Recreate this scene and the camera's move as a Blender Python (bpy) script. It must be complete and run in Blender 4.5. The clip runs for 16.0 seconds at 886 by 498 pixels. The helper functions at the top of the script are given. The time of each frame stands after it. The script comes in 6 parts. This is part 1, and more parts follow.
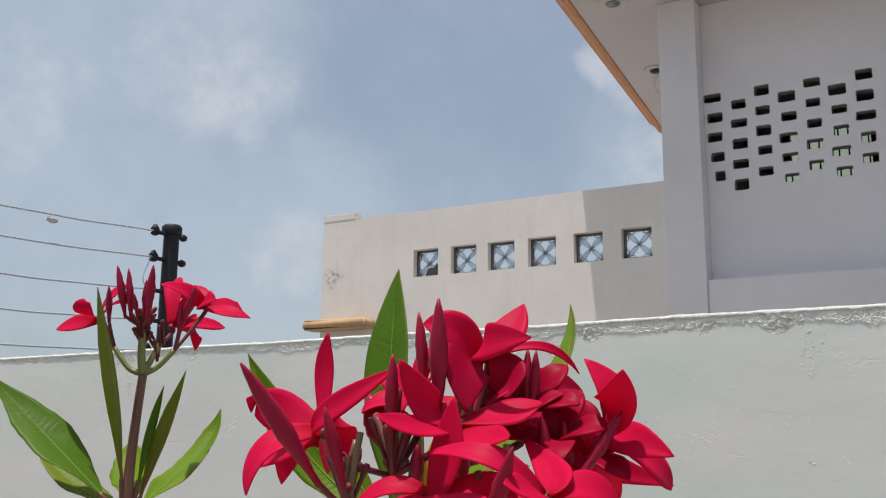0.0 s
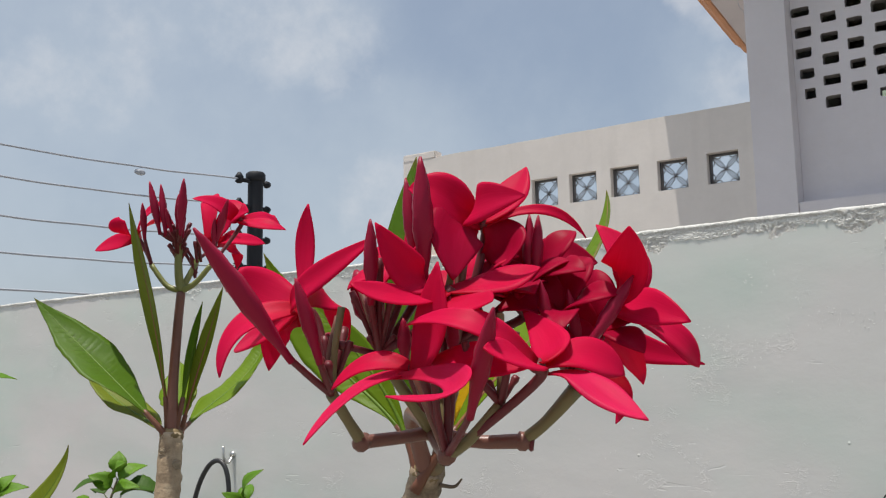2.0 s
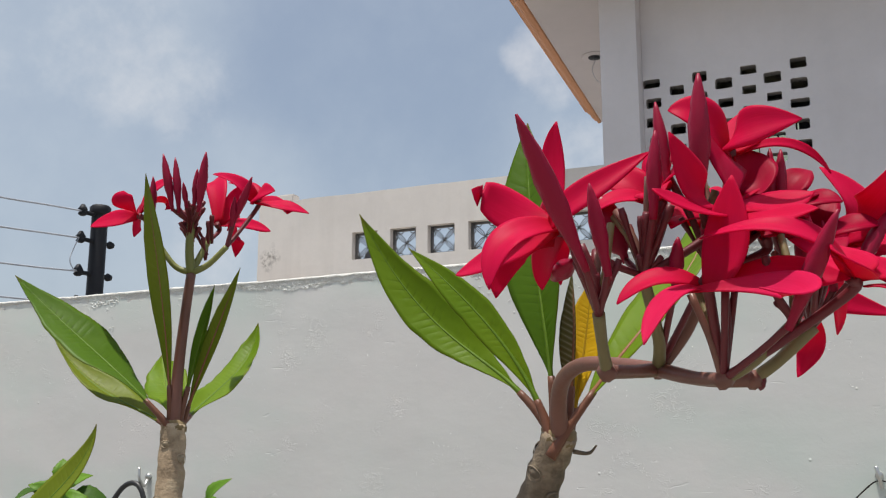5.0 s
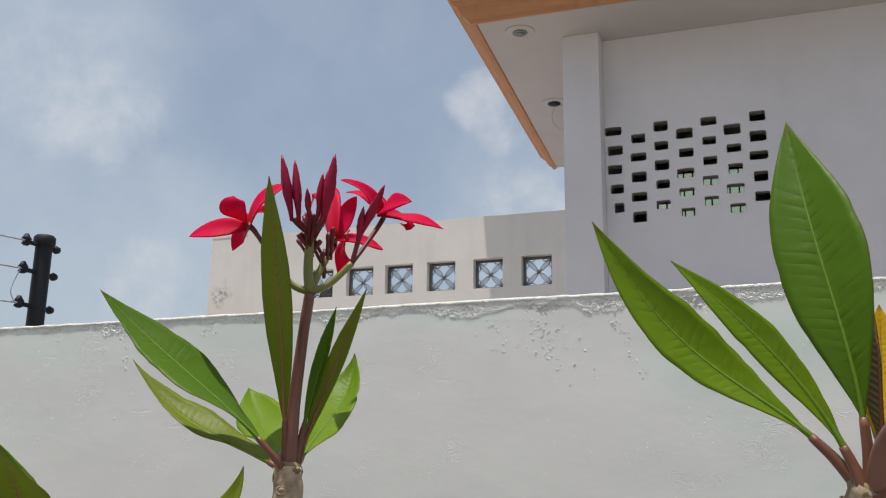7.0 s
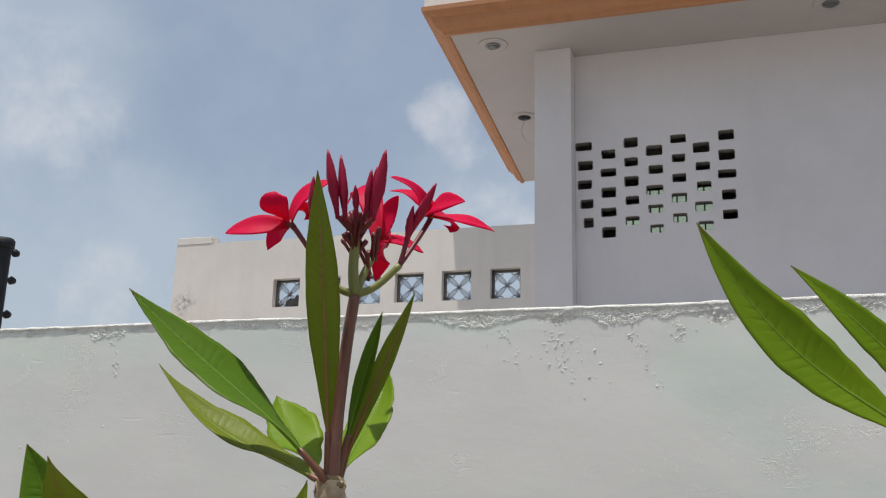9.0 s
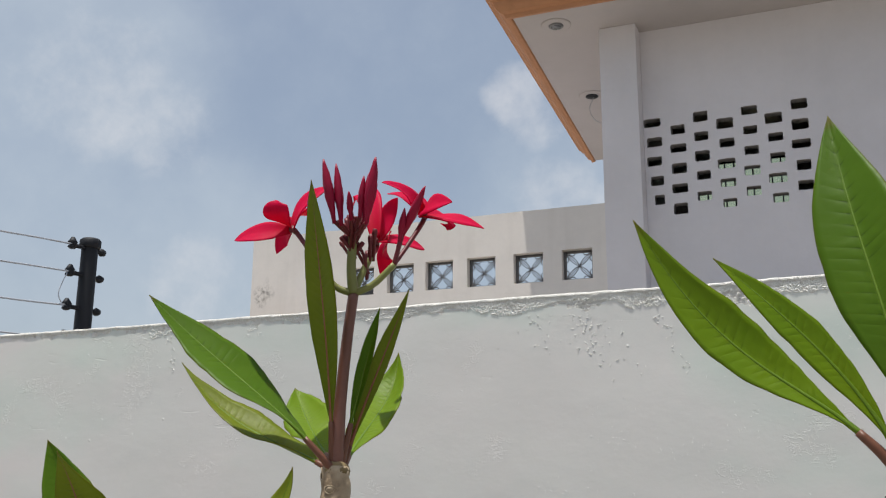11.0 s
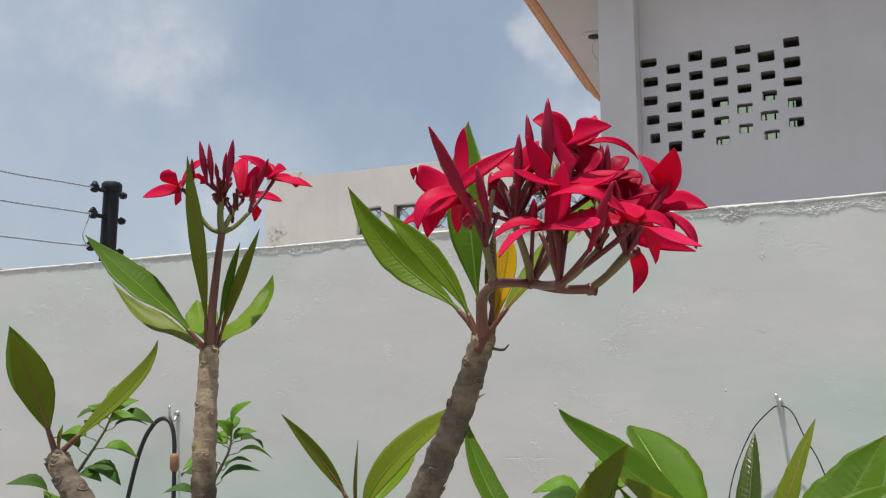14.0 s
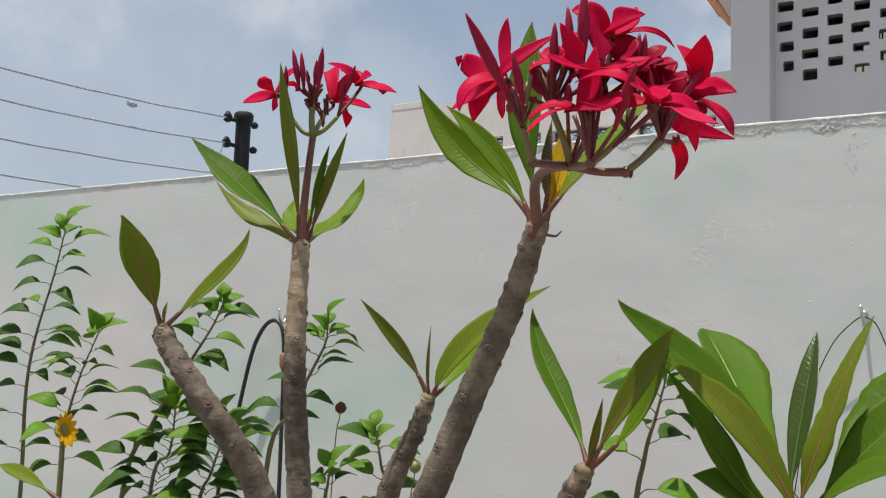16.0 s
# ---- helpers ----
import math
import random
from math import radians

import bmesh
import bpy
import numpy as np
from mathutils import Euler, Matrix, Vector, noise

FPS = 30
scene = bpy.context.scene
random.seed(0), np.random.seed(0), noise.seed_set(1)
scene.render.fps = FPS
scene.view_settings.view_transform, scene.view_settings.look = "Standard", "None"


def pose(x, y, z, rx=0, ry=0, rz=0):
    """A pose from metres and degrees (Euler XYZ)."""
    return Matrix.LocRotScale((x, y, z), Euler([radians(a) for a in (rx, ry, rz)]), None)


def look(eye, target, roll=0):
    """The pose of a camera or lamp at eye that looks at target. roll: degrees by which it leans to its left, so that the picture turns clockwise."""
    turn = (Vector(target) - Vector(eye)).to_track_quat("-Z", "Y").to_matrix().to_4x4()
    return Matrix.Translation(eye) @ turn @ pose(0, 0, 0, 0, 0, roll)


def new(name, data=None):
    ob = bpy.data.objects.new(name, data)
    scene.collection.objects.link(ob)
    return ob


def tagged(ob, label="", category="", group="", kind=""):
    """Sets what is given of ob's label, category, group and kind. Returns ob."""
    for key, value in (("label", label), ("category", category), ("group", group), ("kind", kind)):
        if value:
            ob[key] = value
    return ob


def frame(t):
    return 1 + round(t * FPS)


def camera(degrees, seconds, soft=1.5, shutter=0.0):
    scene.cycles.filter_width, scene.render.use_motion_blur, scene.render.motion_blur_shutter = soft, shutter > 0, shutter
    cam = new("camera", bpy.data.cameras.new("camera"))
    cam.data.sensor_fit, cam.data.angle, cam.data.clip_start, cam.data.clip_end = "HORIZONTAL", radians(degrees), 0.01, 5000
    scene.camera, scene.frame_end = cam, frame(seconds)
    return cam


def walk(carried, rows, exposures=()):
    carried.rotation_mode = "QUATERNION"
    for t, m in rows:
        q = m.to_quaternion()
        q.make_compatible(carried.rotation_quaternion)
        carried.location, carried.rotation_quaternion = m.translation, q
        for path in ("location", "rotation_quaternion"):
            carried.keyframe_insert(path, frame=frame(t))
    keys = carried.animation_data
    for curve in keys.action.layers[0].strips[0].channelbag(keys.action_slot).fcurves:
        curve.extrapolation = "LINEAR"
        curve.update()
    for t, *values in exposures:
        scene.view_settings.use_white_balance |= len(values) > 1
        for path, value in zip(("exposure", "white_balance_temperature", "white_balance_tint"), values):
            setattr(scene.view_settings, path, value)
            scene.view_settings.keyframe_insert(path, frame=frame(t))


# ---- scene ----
cam = camera(48.93, 16.0, 1.2)
PATH = [
    (0, pose(0.4927, -0.0634, 1.4849, 101.980, -0.484, 27.946)),
    (0.5, pose(0.4861, -0.0295, 1.4659, 100.008, -1.150, 27.781)),
    (0.7, pose(0.4873, -0.0195, 1.4640, 99.783, -0.855, 28.029)),
    (1, pose(0.4880, -0.0242, 1.4603, 100.163, -0.610, 28.099)),
    (1.5, pose(0.4876, -0.0062, 1.4554, 98.712, 0.284, 30.526)),
    (2, pose(0.5068, 0.0130, 1.4546, 98.480, 0.985, 33.378)),
    (2.5, pose(0.5271, -0.0021, 1.4280, 99.467, 0.005, 32.871)),
    (3, pose(0.5423, -0.0255, 1.4094, 100.522, 0.237, 32.477)),
    (3.5, pose(0.5467, -0.0309, 1.3973, 100.125, -0.717, 35.102)),
    (3.7, pose(0.5403, -0.0363, 1.3940, 100.260, -0.602, 34.658)),
    (5.8, pose(0.2165, -0.0542, 1.3970, 102.360, -0.042, 19.134)),
    (6, pose(0.2156, -0.0413, 1.3941, 102.838, -1.427, 20.256)),
    (6.5, pose(0.1767, -0.0225, 1.3862, 103.234, -2.685, 19.248)),
    (7, pose(0.0890, -0.0183, 1.3985, 104.149, -0.847, 19.631)),
    (7.5, pose(0.0163, 0.0024, 1.4138, 105.115, -0.797, 19.047)),
    (8, pose(0.0012, -0.0068, 1.4034, 105.258, -0.522, 17.494)),
    (8.5, pose(0.0012, -0.0074, 1.4024, 105.334, -0.675, 17.441)),
    (9, pose(-0.0000, 0.0000, 1.4000, 104.929, -1.441, 17.089)),
    (9.2, pose(0.0041, 0.0009, 1.3996, 104.457, -1.340, 17.615)),
    (11.3, pose(0.1302, -0.0270, 1.4007, 103.609, -0.295, 22.317)),
    (11.5, pose(0.1632, -0.0215, 1.3964, 102.965, -0.207, 20.979)),
    (12, pose(0.2368, -0.0225, 1.3794, 102.395, -1.056, 18.956)),
    (12.5, pose(0.2782, -0.0649, 1.3552, 100.866, -0.297, 20.765)),
    (13, pose(0.3352, -0.1735, 1.3395, 102.212, -0.878, 20.502)),
    (13.5, pose(0.3945, -0.2785, 1.3247, 100.094, -0.142, 21.209)),
    (14, pose(0.4653, -0.2929, 1.3234, 100.202, -0.109, 23.858)),
    (14.5, pose(0.5436, -0.2831, 1.3127, 98.799, -2.444, 27.953)),
    (15, pose(0.5867, -0.3058, 1.3095, 98.551, -2.907, 31.885)),
    (15.2, pose(0.5870, -0.3074, 1.3061, 98.137, -2.905, 31.876)),
    (15.5, pose(0.5757, -0.3103, 1.3022, 97.527, -2.954, 31.434)),
    (16, pose(0.5541, -0.3166, 1.2697, 96.198, -1.989, 31.118)),
]
EXPOSURES = [(0.0, 0.20), (2.5, 0.20), (3.5, 0.11), (5.8, 0.30), (6.2, 0.27), (6.6, 0.21), (9.2, 0.20), (11.3, 0.21), (12.0, 0.25), (12.5, 0.28), (13.5, 0.23), (14.5, 0.21), (16.0, 0.22)]
walk(cam, PATH, EXPOSURES)

# ---- light ----
SUN = Vector((-0.08, -0.17, 1.0)).normalized()
sun = new("sun", bpy.data.lights.new("sun", "SUN"))
sun.data.energy, sun.data.angle, sun.data.color = 4.0, radians(0.6), (1.0, 0.955, 0.88)
sun.matrix_world = look(SUN * 40, (0, 0, 0))


def node(nt, kind, **values):
    """A node with inputs set by name (a socket is linked, a value stored); keys in small letters set the node's properties."""
    n = nt.nodes.new("ShaderNode" + kind)
    for key, value in values.items():
        if key[0].islower():
            set_plain(n, key, value)
            continue
        sock = n.inputs[int(key[1:])] if key[0] == "I" and key[1:].isdigit() else n.inputs[key.replace("_", " ")]
        if isinstance(value, bpy.types.NodeSocket):
            nt.links.new(value, sock)
        else:
            sock.default_value = value
    return n


def set_plain(n, key, value):
    if key == "operation":
        n.operation = value
    elif key == "blend_type":
        n.blend_type = value
    elif key == "data_type":
        n.data_type = value
    elif key == "feature":
        n.feature = value
    elif key == "interpolation_type":
        n.interpolation_type = value


def math_(nt, op, a, b=0.0, clamp=False):
    n = node(nt, "Math", operation=op, I0=a, I1=b)
    n.use_clamp = clamp
    return n.outputs[0]


def ramp(nt, fac, stops):
    n = nt.nodes.new("ShaderNodeValToRGB")
    nt.links.new(fac, n.inputs[0])
    while len(n.color_ramp.elements) < len(stops):
        n.color_ramp.elements.new(0.5)
    for e, (p, c) in zip(n.color_ramp.elements, stops):
        e.position, e.color = p, (*c, 1) if len(c) == 3 else c
    return n.outputs[0]


def mix(nt, fac, a, b, blend="MIX"):
    n = nt.nodes.new("ShaderNodeMix")
    n.data_type, n.blend_type = "RGBA", blend
    for sock, v in ((n.inputs[0], fac), (n.inputs[6], a), (n.inputs[7], b)):
        if isinstance(v, bpy.types.NodeSocket):
            nt.links.new(v, sock)
        else:
            sock.default_value = v if isinstance(v, float) else (*v, 1)
    return n.outputs[2]


# hazy tropical noon sky with soft cumulus
world = bpy.data.worlds.new("sky")
scene.world = world
world.use_nodes = True
wn = world.node_tree
wn.nodes.clear()
sky = wn.nodes.new("ShaderNodeTexSky")
sky.sky_type, sky.sun_disc = "NISHITA", False
sky.sun_elevation = math.asin(SUN.z)
sky.sun_rotation = math.atan2(SUN.x, SUN.y)
sky.air_density, sky.dust_density, sky.ozone_density = 1.0, 3.5, 1.2
coord = wn.nodes.new("ShaderNodeTexCoord").outputs["Generated"]
big = node(wn, "TexNoise", Vector=coord, Scale=5.0, Detail=6.0, Roughness=0.58).outputs[0]
fine = node(wn, "TexNoise", Vector=coord, Scale=22.0, Detail=5.0, Roughness=0.6).outputs[0]
# banks of cloud: azimuth to the left of north, elevation, radius in degrees, weight
HAZE = [(36.0, 9.5, 8.0, .75), (44.0, 22.5, 6.0, .6), (49.0, 24.0, 7.0, .7), (57.0, 17.5, 7.0, .8), (48.0, 13.0, 9.0, .55), (63.0, 10.0, 11.0, .8), (13.0, 15.0, 7.0, .55), (30.0, 5.0, 12.0, .5)]
HEAPS = [(17.6, 22.6, 2.0, .85), (16.2, 21.4, 2.0, .75), (43.5, 21.8, 4.4, .60), (39.5, 20.2, 3.2, .52), (48.0, 22.0, 3.8, .56), (15.2, 17.0, 2.6, .75), (12.5, 15.5, 2.4, .7), (37.0, 11.6, 3.0, .75), (34.0, 10.4, 2.6, .6), (53.0, 19.8, 3.8, .60), (57.5, 18.2, 3.2, .7), (54.5, 16.8, 3.0, .6)]


def banks(rows, inner):
    total = None
    for az, el, rad, weight in rows:
        a, e = radians(az), radians(el)
        c = (-math.sin(a) * math.cos(e), math.cos(a) * math.cos(e), math.sin(e))
        dot = node(wn, "VectorMath", operation="DOT_PRODUCT", I0=coord, I1=c).outputs["Value"]
        spot = node(wn, "MapRange", interpolation_type="SMOOTHSTEP", Value=dot, I1=math.cos(radians(rad * 1.5)), I2=math.cos(radians(rad * inner)), I3=0.0, I4=weight).outputs[0]
        total = spot if total is None else math_(wn, "MAXIMUM", total, spot)
    return total


rough = math_(wn, "ADD", math_(wn, "MULTIPLY", math_(wn, "SUBTRACT", big, 0.5), 0.9), math_(wn, "MULTIPLY", math_(wn, "SUBTRACT", fine, 0.5), 0.35))
veil = node(wn, "MapRange", interpolation_type="SMOOTHSTEP", Value=math_(wn, "ADD", math_(wn, "MULTIPLY", banks(HAZE, 0.1), 0.8), rough), I1=-0.15, I2=0.8, I3=0.30, I4=0.72).outputs[0]
edge = math_(wn, "ADD", math_(wn, "MULTIPLY", math_(wn, "SUBTRACT", big, 0.5), 1.1), math_(wn, "MULTIPLY", math_(wn, "SUBTRACT", fine, 0.5), 0.8))
heap = node(wn, "MapRange", interpolation_type="SMOOTHSTEP", Value=math_(wn, "ADD", math_(wn, "MULTIPLY", banks(HEAPS, 0.3), 0.9), edge), I1=0.36, I2=1.05, I3=0.0, I4=0.66).outputs[0]
tint = mix(wn, veil, sky.outputs[0], (4.68, 5.3, 5.92))
tint = mix(wn, heap, tint, (6.2, 6.25, 6.5))
back = node(wn, "Background", Color=tint, Strength=0.1)
wout = wn.nodes.new("ShaderNodeOutputWorld")
wn.links.new(back.outputs[0], wout.inputs[0])


# ---- materials ----
FRONT, BACK = 8.833, 12.75


def material(name, rough=0.6, spec=0.3):
    m = bpy.data.materials.new(name)
    m.use_nodes = True
    nt = m.node_tree
    b = nt.nodes["Principled BSDF"]
    b.inputs["Roughness"].default_value = rough
    b.inputs["Specular IOR Level"].default_value = spec
    return m, nt, b


def place(nt, scale=(1, 1, 1)):
    tc = nt.nodes.new("ShaderNodeTexCoord").outputs["Object"]
    return node(nt, "Mapping", Vector=tc, Scale=scale).outputs[0]


def bump(nt, b, height, strength, distance):
    n = node(nt, "Bump", Height=height, Strength=strength, Distance=distance)
    nt.links.new(n.outputs[0], b.inputs["Normal"])


def plaster(name, base, dirt, green=None, bump_scale=1.0, dirt_amount=0.5, rough=0.75, spot=None):
    """Painted cement plaster: mottled paint, stains that run down, trowel waves and grit."""
    m, nt, b = material(name, rough, 0.25)
    p = place(nt)
    n1 = node(nt, "TexNoise", Vector=p, Scale=2.2 * bump_scale, Detail=6.0, Roughness=0.6).outputs[0]
    n2 = node(nt, "TexNoise", Vector=p, Scale=26.0 * bump_scale, Detail=4.0, Roughness=0.6).outputs[0]
    n3 = node(nt, "TexNoise", Vector=place(nt, (6, 6, 0.7)), Scale=1.5 * bump_scale, Detail=5.0).outputs[0]
    blot = node(nt, "TexNoise", Vector=p, Scale=7.5 * bump_scale, Detail=7.0, Roughness=0.72).outputs[0]
    col = mix(nt, ramp(nt, n1, [(0.35, (0, 0, 0)), (0.7, (1, 1, 1))]), base, tuple(c * 0.9 for c in base))
    if green:
        n4 = node(nt, "TexNoise", Vector=p, Scale=1.3 * bump_scale, Detail=3.0).outputs[0]
        col = mix(nt, ramp(nt, n4, [(0.48, (0, 0, 0)), (0.68, (0.8, 0.8, 0.8))]), col, green)
    stain = math_(nt, "MULTIPLY", ramp(nt, n3, [(0.52, (0, 0, 0)), (0.75, (1, 1, 1))]), dirt_amount)
    col = mix(nt, stain, col, dirt)
    col = mix(nt, math_(nt, "MULTIPLY", ramp(nt, blot, [(0.55, (0, 0, 0)), (0.72, (1, 1, 1))]), dirt_amount * 0.6), col, dirt)
    col = mix(nt, math_(nt, "MULTIPLY", n2, 0.22), col, tuple(c * 0.72 for c in base))
    if spot:
        wob = node(nt, "TexNoise", Vector=p, Scale=5.0, Detail=3.0).outputs["Color"]
        wp = node(nt, "VectorMath", operation="MULTIPLY_ADD", I0=wob, I1=(0.5, 0.0, 0.5), I2=p).outputs[0]
        d = node(nt, "VectorMath", operation="DISTANCE", I0=wp, I1=(spot[0] + 0.25, spot[1], spot[2] + 0.25)).outputs["Value"]
        m1 = math_(nt, "SUBTRACT", 1.0, math_(nt, "DIVIDE", d, spot[3]), True)
        n5 = node(nt, "TexNoise", Vector=p, Scale=22.0, Detail=5.0, Roughness=0.7).outputs[0]
        col = mix(nt, math_(nt, "MULTIPLY", m1, ramp(nt, n5, [(0.42, (0, 0, 0)), (0.62, (0.9, 0.9, 0.9))]), True), col, tuple(c * 0.5 for c in dirt))
    nt.links.new(col, b.inputs["Base Color"])
    grit = node(nt, "TexNoise", Vector=p, Scale=160.0 * bump_scale, Detail=3.0).outputs[0]
    bump(nt, b, math_(nt, "ADD", math_(nt, "MULTIPLY", n2, 1.0), math_(nt, "MULTIPLY", grit, 0.25)), 0.22, 0.004 / bump_scale)
    return m


def plain(name, colour, rough=0.6, metal=0.0, grain=40.0, amount=0.25, spec=0.3):
    m, nt, b = material(name, rough, spec)
    p = place(nt)
    n1 = node(nt, "TexNoise", Vector=p, Scale=grain, Detail=5.0, Roughness=0.6).outputs[0]
    n2 = node(nt, "TexNoise", Vector=p, Scale=grain / 9, Detail=3.0).outputs[0]
    f = math_(nt, "MULTIPLY", math_(nt, "ADD", n1, n2), amount)
    nt.links.new(mix(nt, f, colour, tuple(c * 0.45 for c in colour)), b.inputs["Base Color"])
    b.inputs["Metallic"].default_value = metal
    bump(nt, b, n1, 0.25, 0.002)
    return m


def boundary_paint():
    """Pale grey-green distemper over hand-laid plaster with small blisters, pits and scratches."""
    m, nt, b = material("boundary_paint", 0.62, 0.3)
    p = place(nt)
    base, warm, green = (0.645, 0.652, 0.628), (0.685, 0.655, 0.637), (0.52, 0.645, 0.575)
    n1 = node(nt, "TexNoise", Vector=p, Scale=2.4, Detail=5.0, Roughness=0.55).outputs[0]
    n4 = node(nt, "TexNoise", Vector=place(nt, (1, 1, 1.7)), Scale=1.9, Detail=4.0, Roughness=0.5).outputs[0]
    col = mix(nt, ramp(nt, n1, [(0.35, (0, 0, 0)), (0.7, (1, 1, 1))]), base, warm)
    col = mix(nt, ramp(nt, n4, [(0.42, (0, 0, 0)), (0.64, (0.85, 0.85, 0.85))]), col, green)
    n2 = node(nt, "TexNoise", Vector=p, Scale=9.0, Detail=8.0, Roughness=0.7).outputs[0]
    col = mix(nt, math_(nt, "MULTIPLY", ramp(nt, n2, [(0.55, (0, 0, 0)), (0.8, (1, 1, 1))]), 0.25), col, (0.54, 0.55, 0.515))
    nt.links.new(col, b.inputs["Base Color"])
    area = ramp(nt, node(nt, "TexNoise", Vector=p, Scale=3.4, Detail=3.0).outputs[0], [(0.50, (0, 0, 0)), (0.64, (1, 1, 1))])
    spot = ramp(nt, node(nt, "TexNoise", Vector=p, Scale=15.0, Detail=2.0).outputs[0], [(0.56, (0, 0, 0)), (0.66, (1, 1, 1))])
    patch = math_(nt, "MULTIPLY", area, spot)
    # torn curls of paint in loose clusters
    curl = node(nt, "TexNoise", Vector=place(nt, (1, 1, 1.5)), Scale=62.0, Detail=3.0, Roughness=0.6, Distortion=1.1).outputs[0]
    worm = ramp(nt, math_(nt, "ABSOLUTE", math_(nt, "SUBTRACT", curl, 0.5)), [(0.0, (1, 1, 1)), (0.035, (0, 0, 0))])
    torn = math_(nt, "MULTIPLY", worm, patch)
    # single pimples and pits
    cells = node(nt, "TexVoronoi", Vector=p, Scale=30.0).outputs
    pick = ramp(nt, node(nt, "SeparateXYZ", Vector=cells["Color"]).outputs[0], [(0.86, (0, 0, 0)), (0.88, (1, 1, 1))])
    pimple = math_(nt, "MULTIPLY", ramp(nt, cells["Distance"], [(0.02, (1, 1, 1)), (0.075, (0, 0, 0))]), pick)
    waves = node(nt, "TexNoise", Vector=place(nt, (1, 1, 1.6)), Scale=7.0, Detail=4.0).outputs[0]
    scratch = math_(nt, "MULTIPLY", ramp(nt, node(nt, "TexNoise", Vector=place(nt, (9, 9, 60)), Scale=1.4, Detail=2.0, Distortion=1.4).outputs[0], [(0.70, (0, 0, 0)), (0.73, (1, 1, 1))]), area)
    h = math_(nt, "ADD", math_(nt, "MULTIPLY", waves, 0.7), math_(nt, "ADD", math_(nt, "MULTIPLY", pimple, 0.4), math_(nt, "MULTIPLY", torn, 0.22)))
    h = math_(nt, "SUBTRACT", h, math_(nt, "MULTIPLY", scratch, 0.14))
    grain = node(nt, "TexNoise", Vector=p, Scale=260.0, Detail=3.0, Roughness=0.6).outputs[0]
    h = math_(nt, "ADD", h, math_(nt, "MULTIPLY", grain, 0.05))
    bump(nt, b, h, 0.75, 0.0028)
    return m


def crumble():
    """Broken plaster along the wall's top: pale cement full of pits and grains."""
    m, nt, b = material("crumbled_plaster", 0.9, 0.2)
    p = place(nt)
    n1 = node(nt, "TexNoise", Vector=p, Scale=170.0, Detail=6.0, Roughness=0.68, Distortion=0.4).outputs[0]
    n2 = node(nt, "TexNoise", Vector=p, Scale=420.0, Detail=3.0).outputs[0]
    pit = ramp(nt, n1, [(0.36, (1, 1, 1)), (0.46, (0, 0, 0))])
    col = mix(nt, n2, (0.82, 0.815, 0.78), (0.68, 0.675, 0.63))
    # pits darkened in colour too, for the shade inside them
    col = mix(nt, math_(nt, "MULTIPLY", pit, 0.30), col, (0.42, 0.40, 0.36))
    nt.links.new(col, b.inputs["Base Color"])
    bump(nt, b, math_(nt, "ADD", n1, math_(nt, "MULTIPLY", n2, 0.3)), 1.0, 0.0060)
    return m


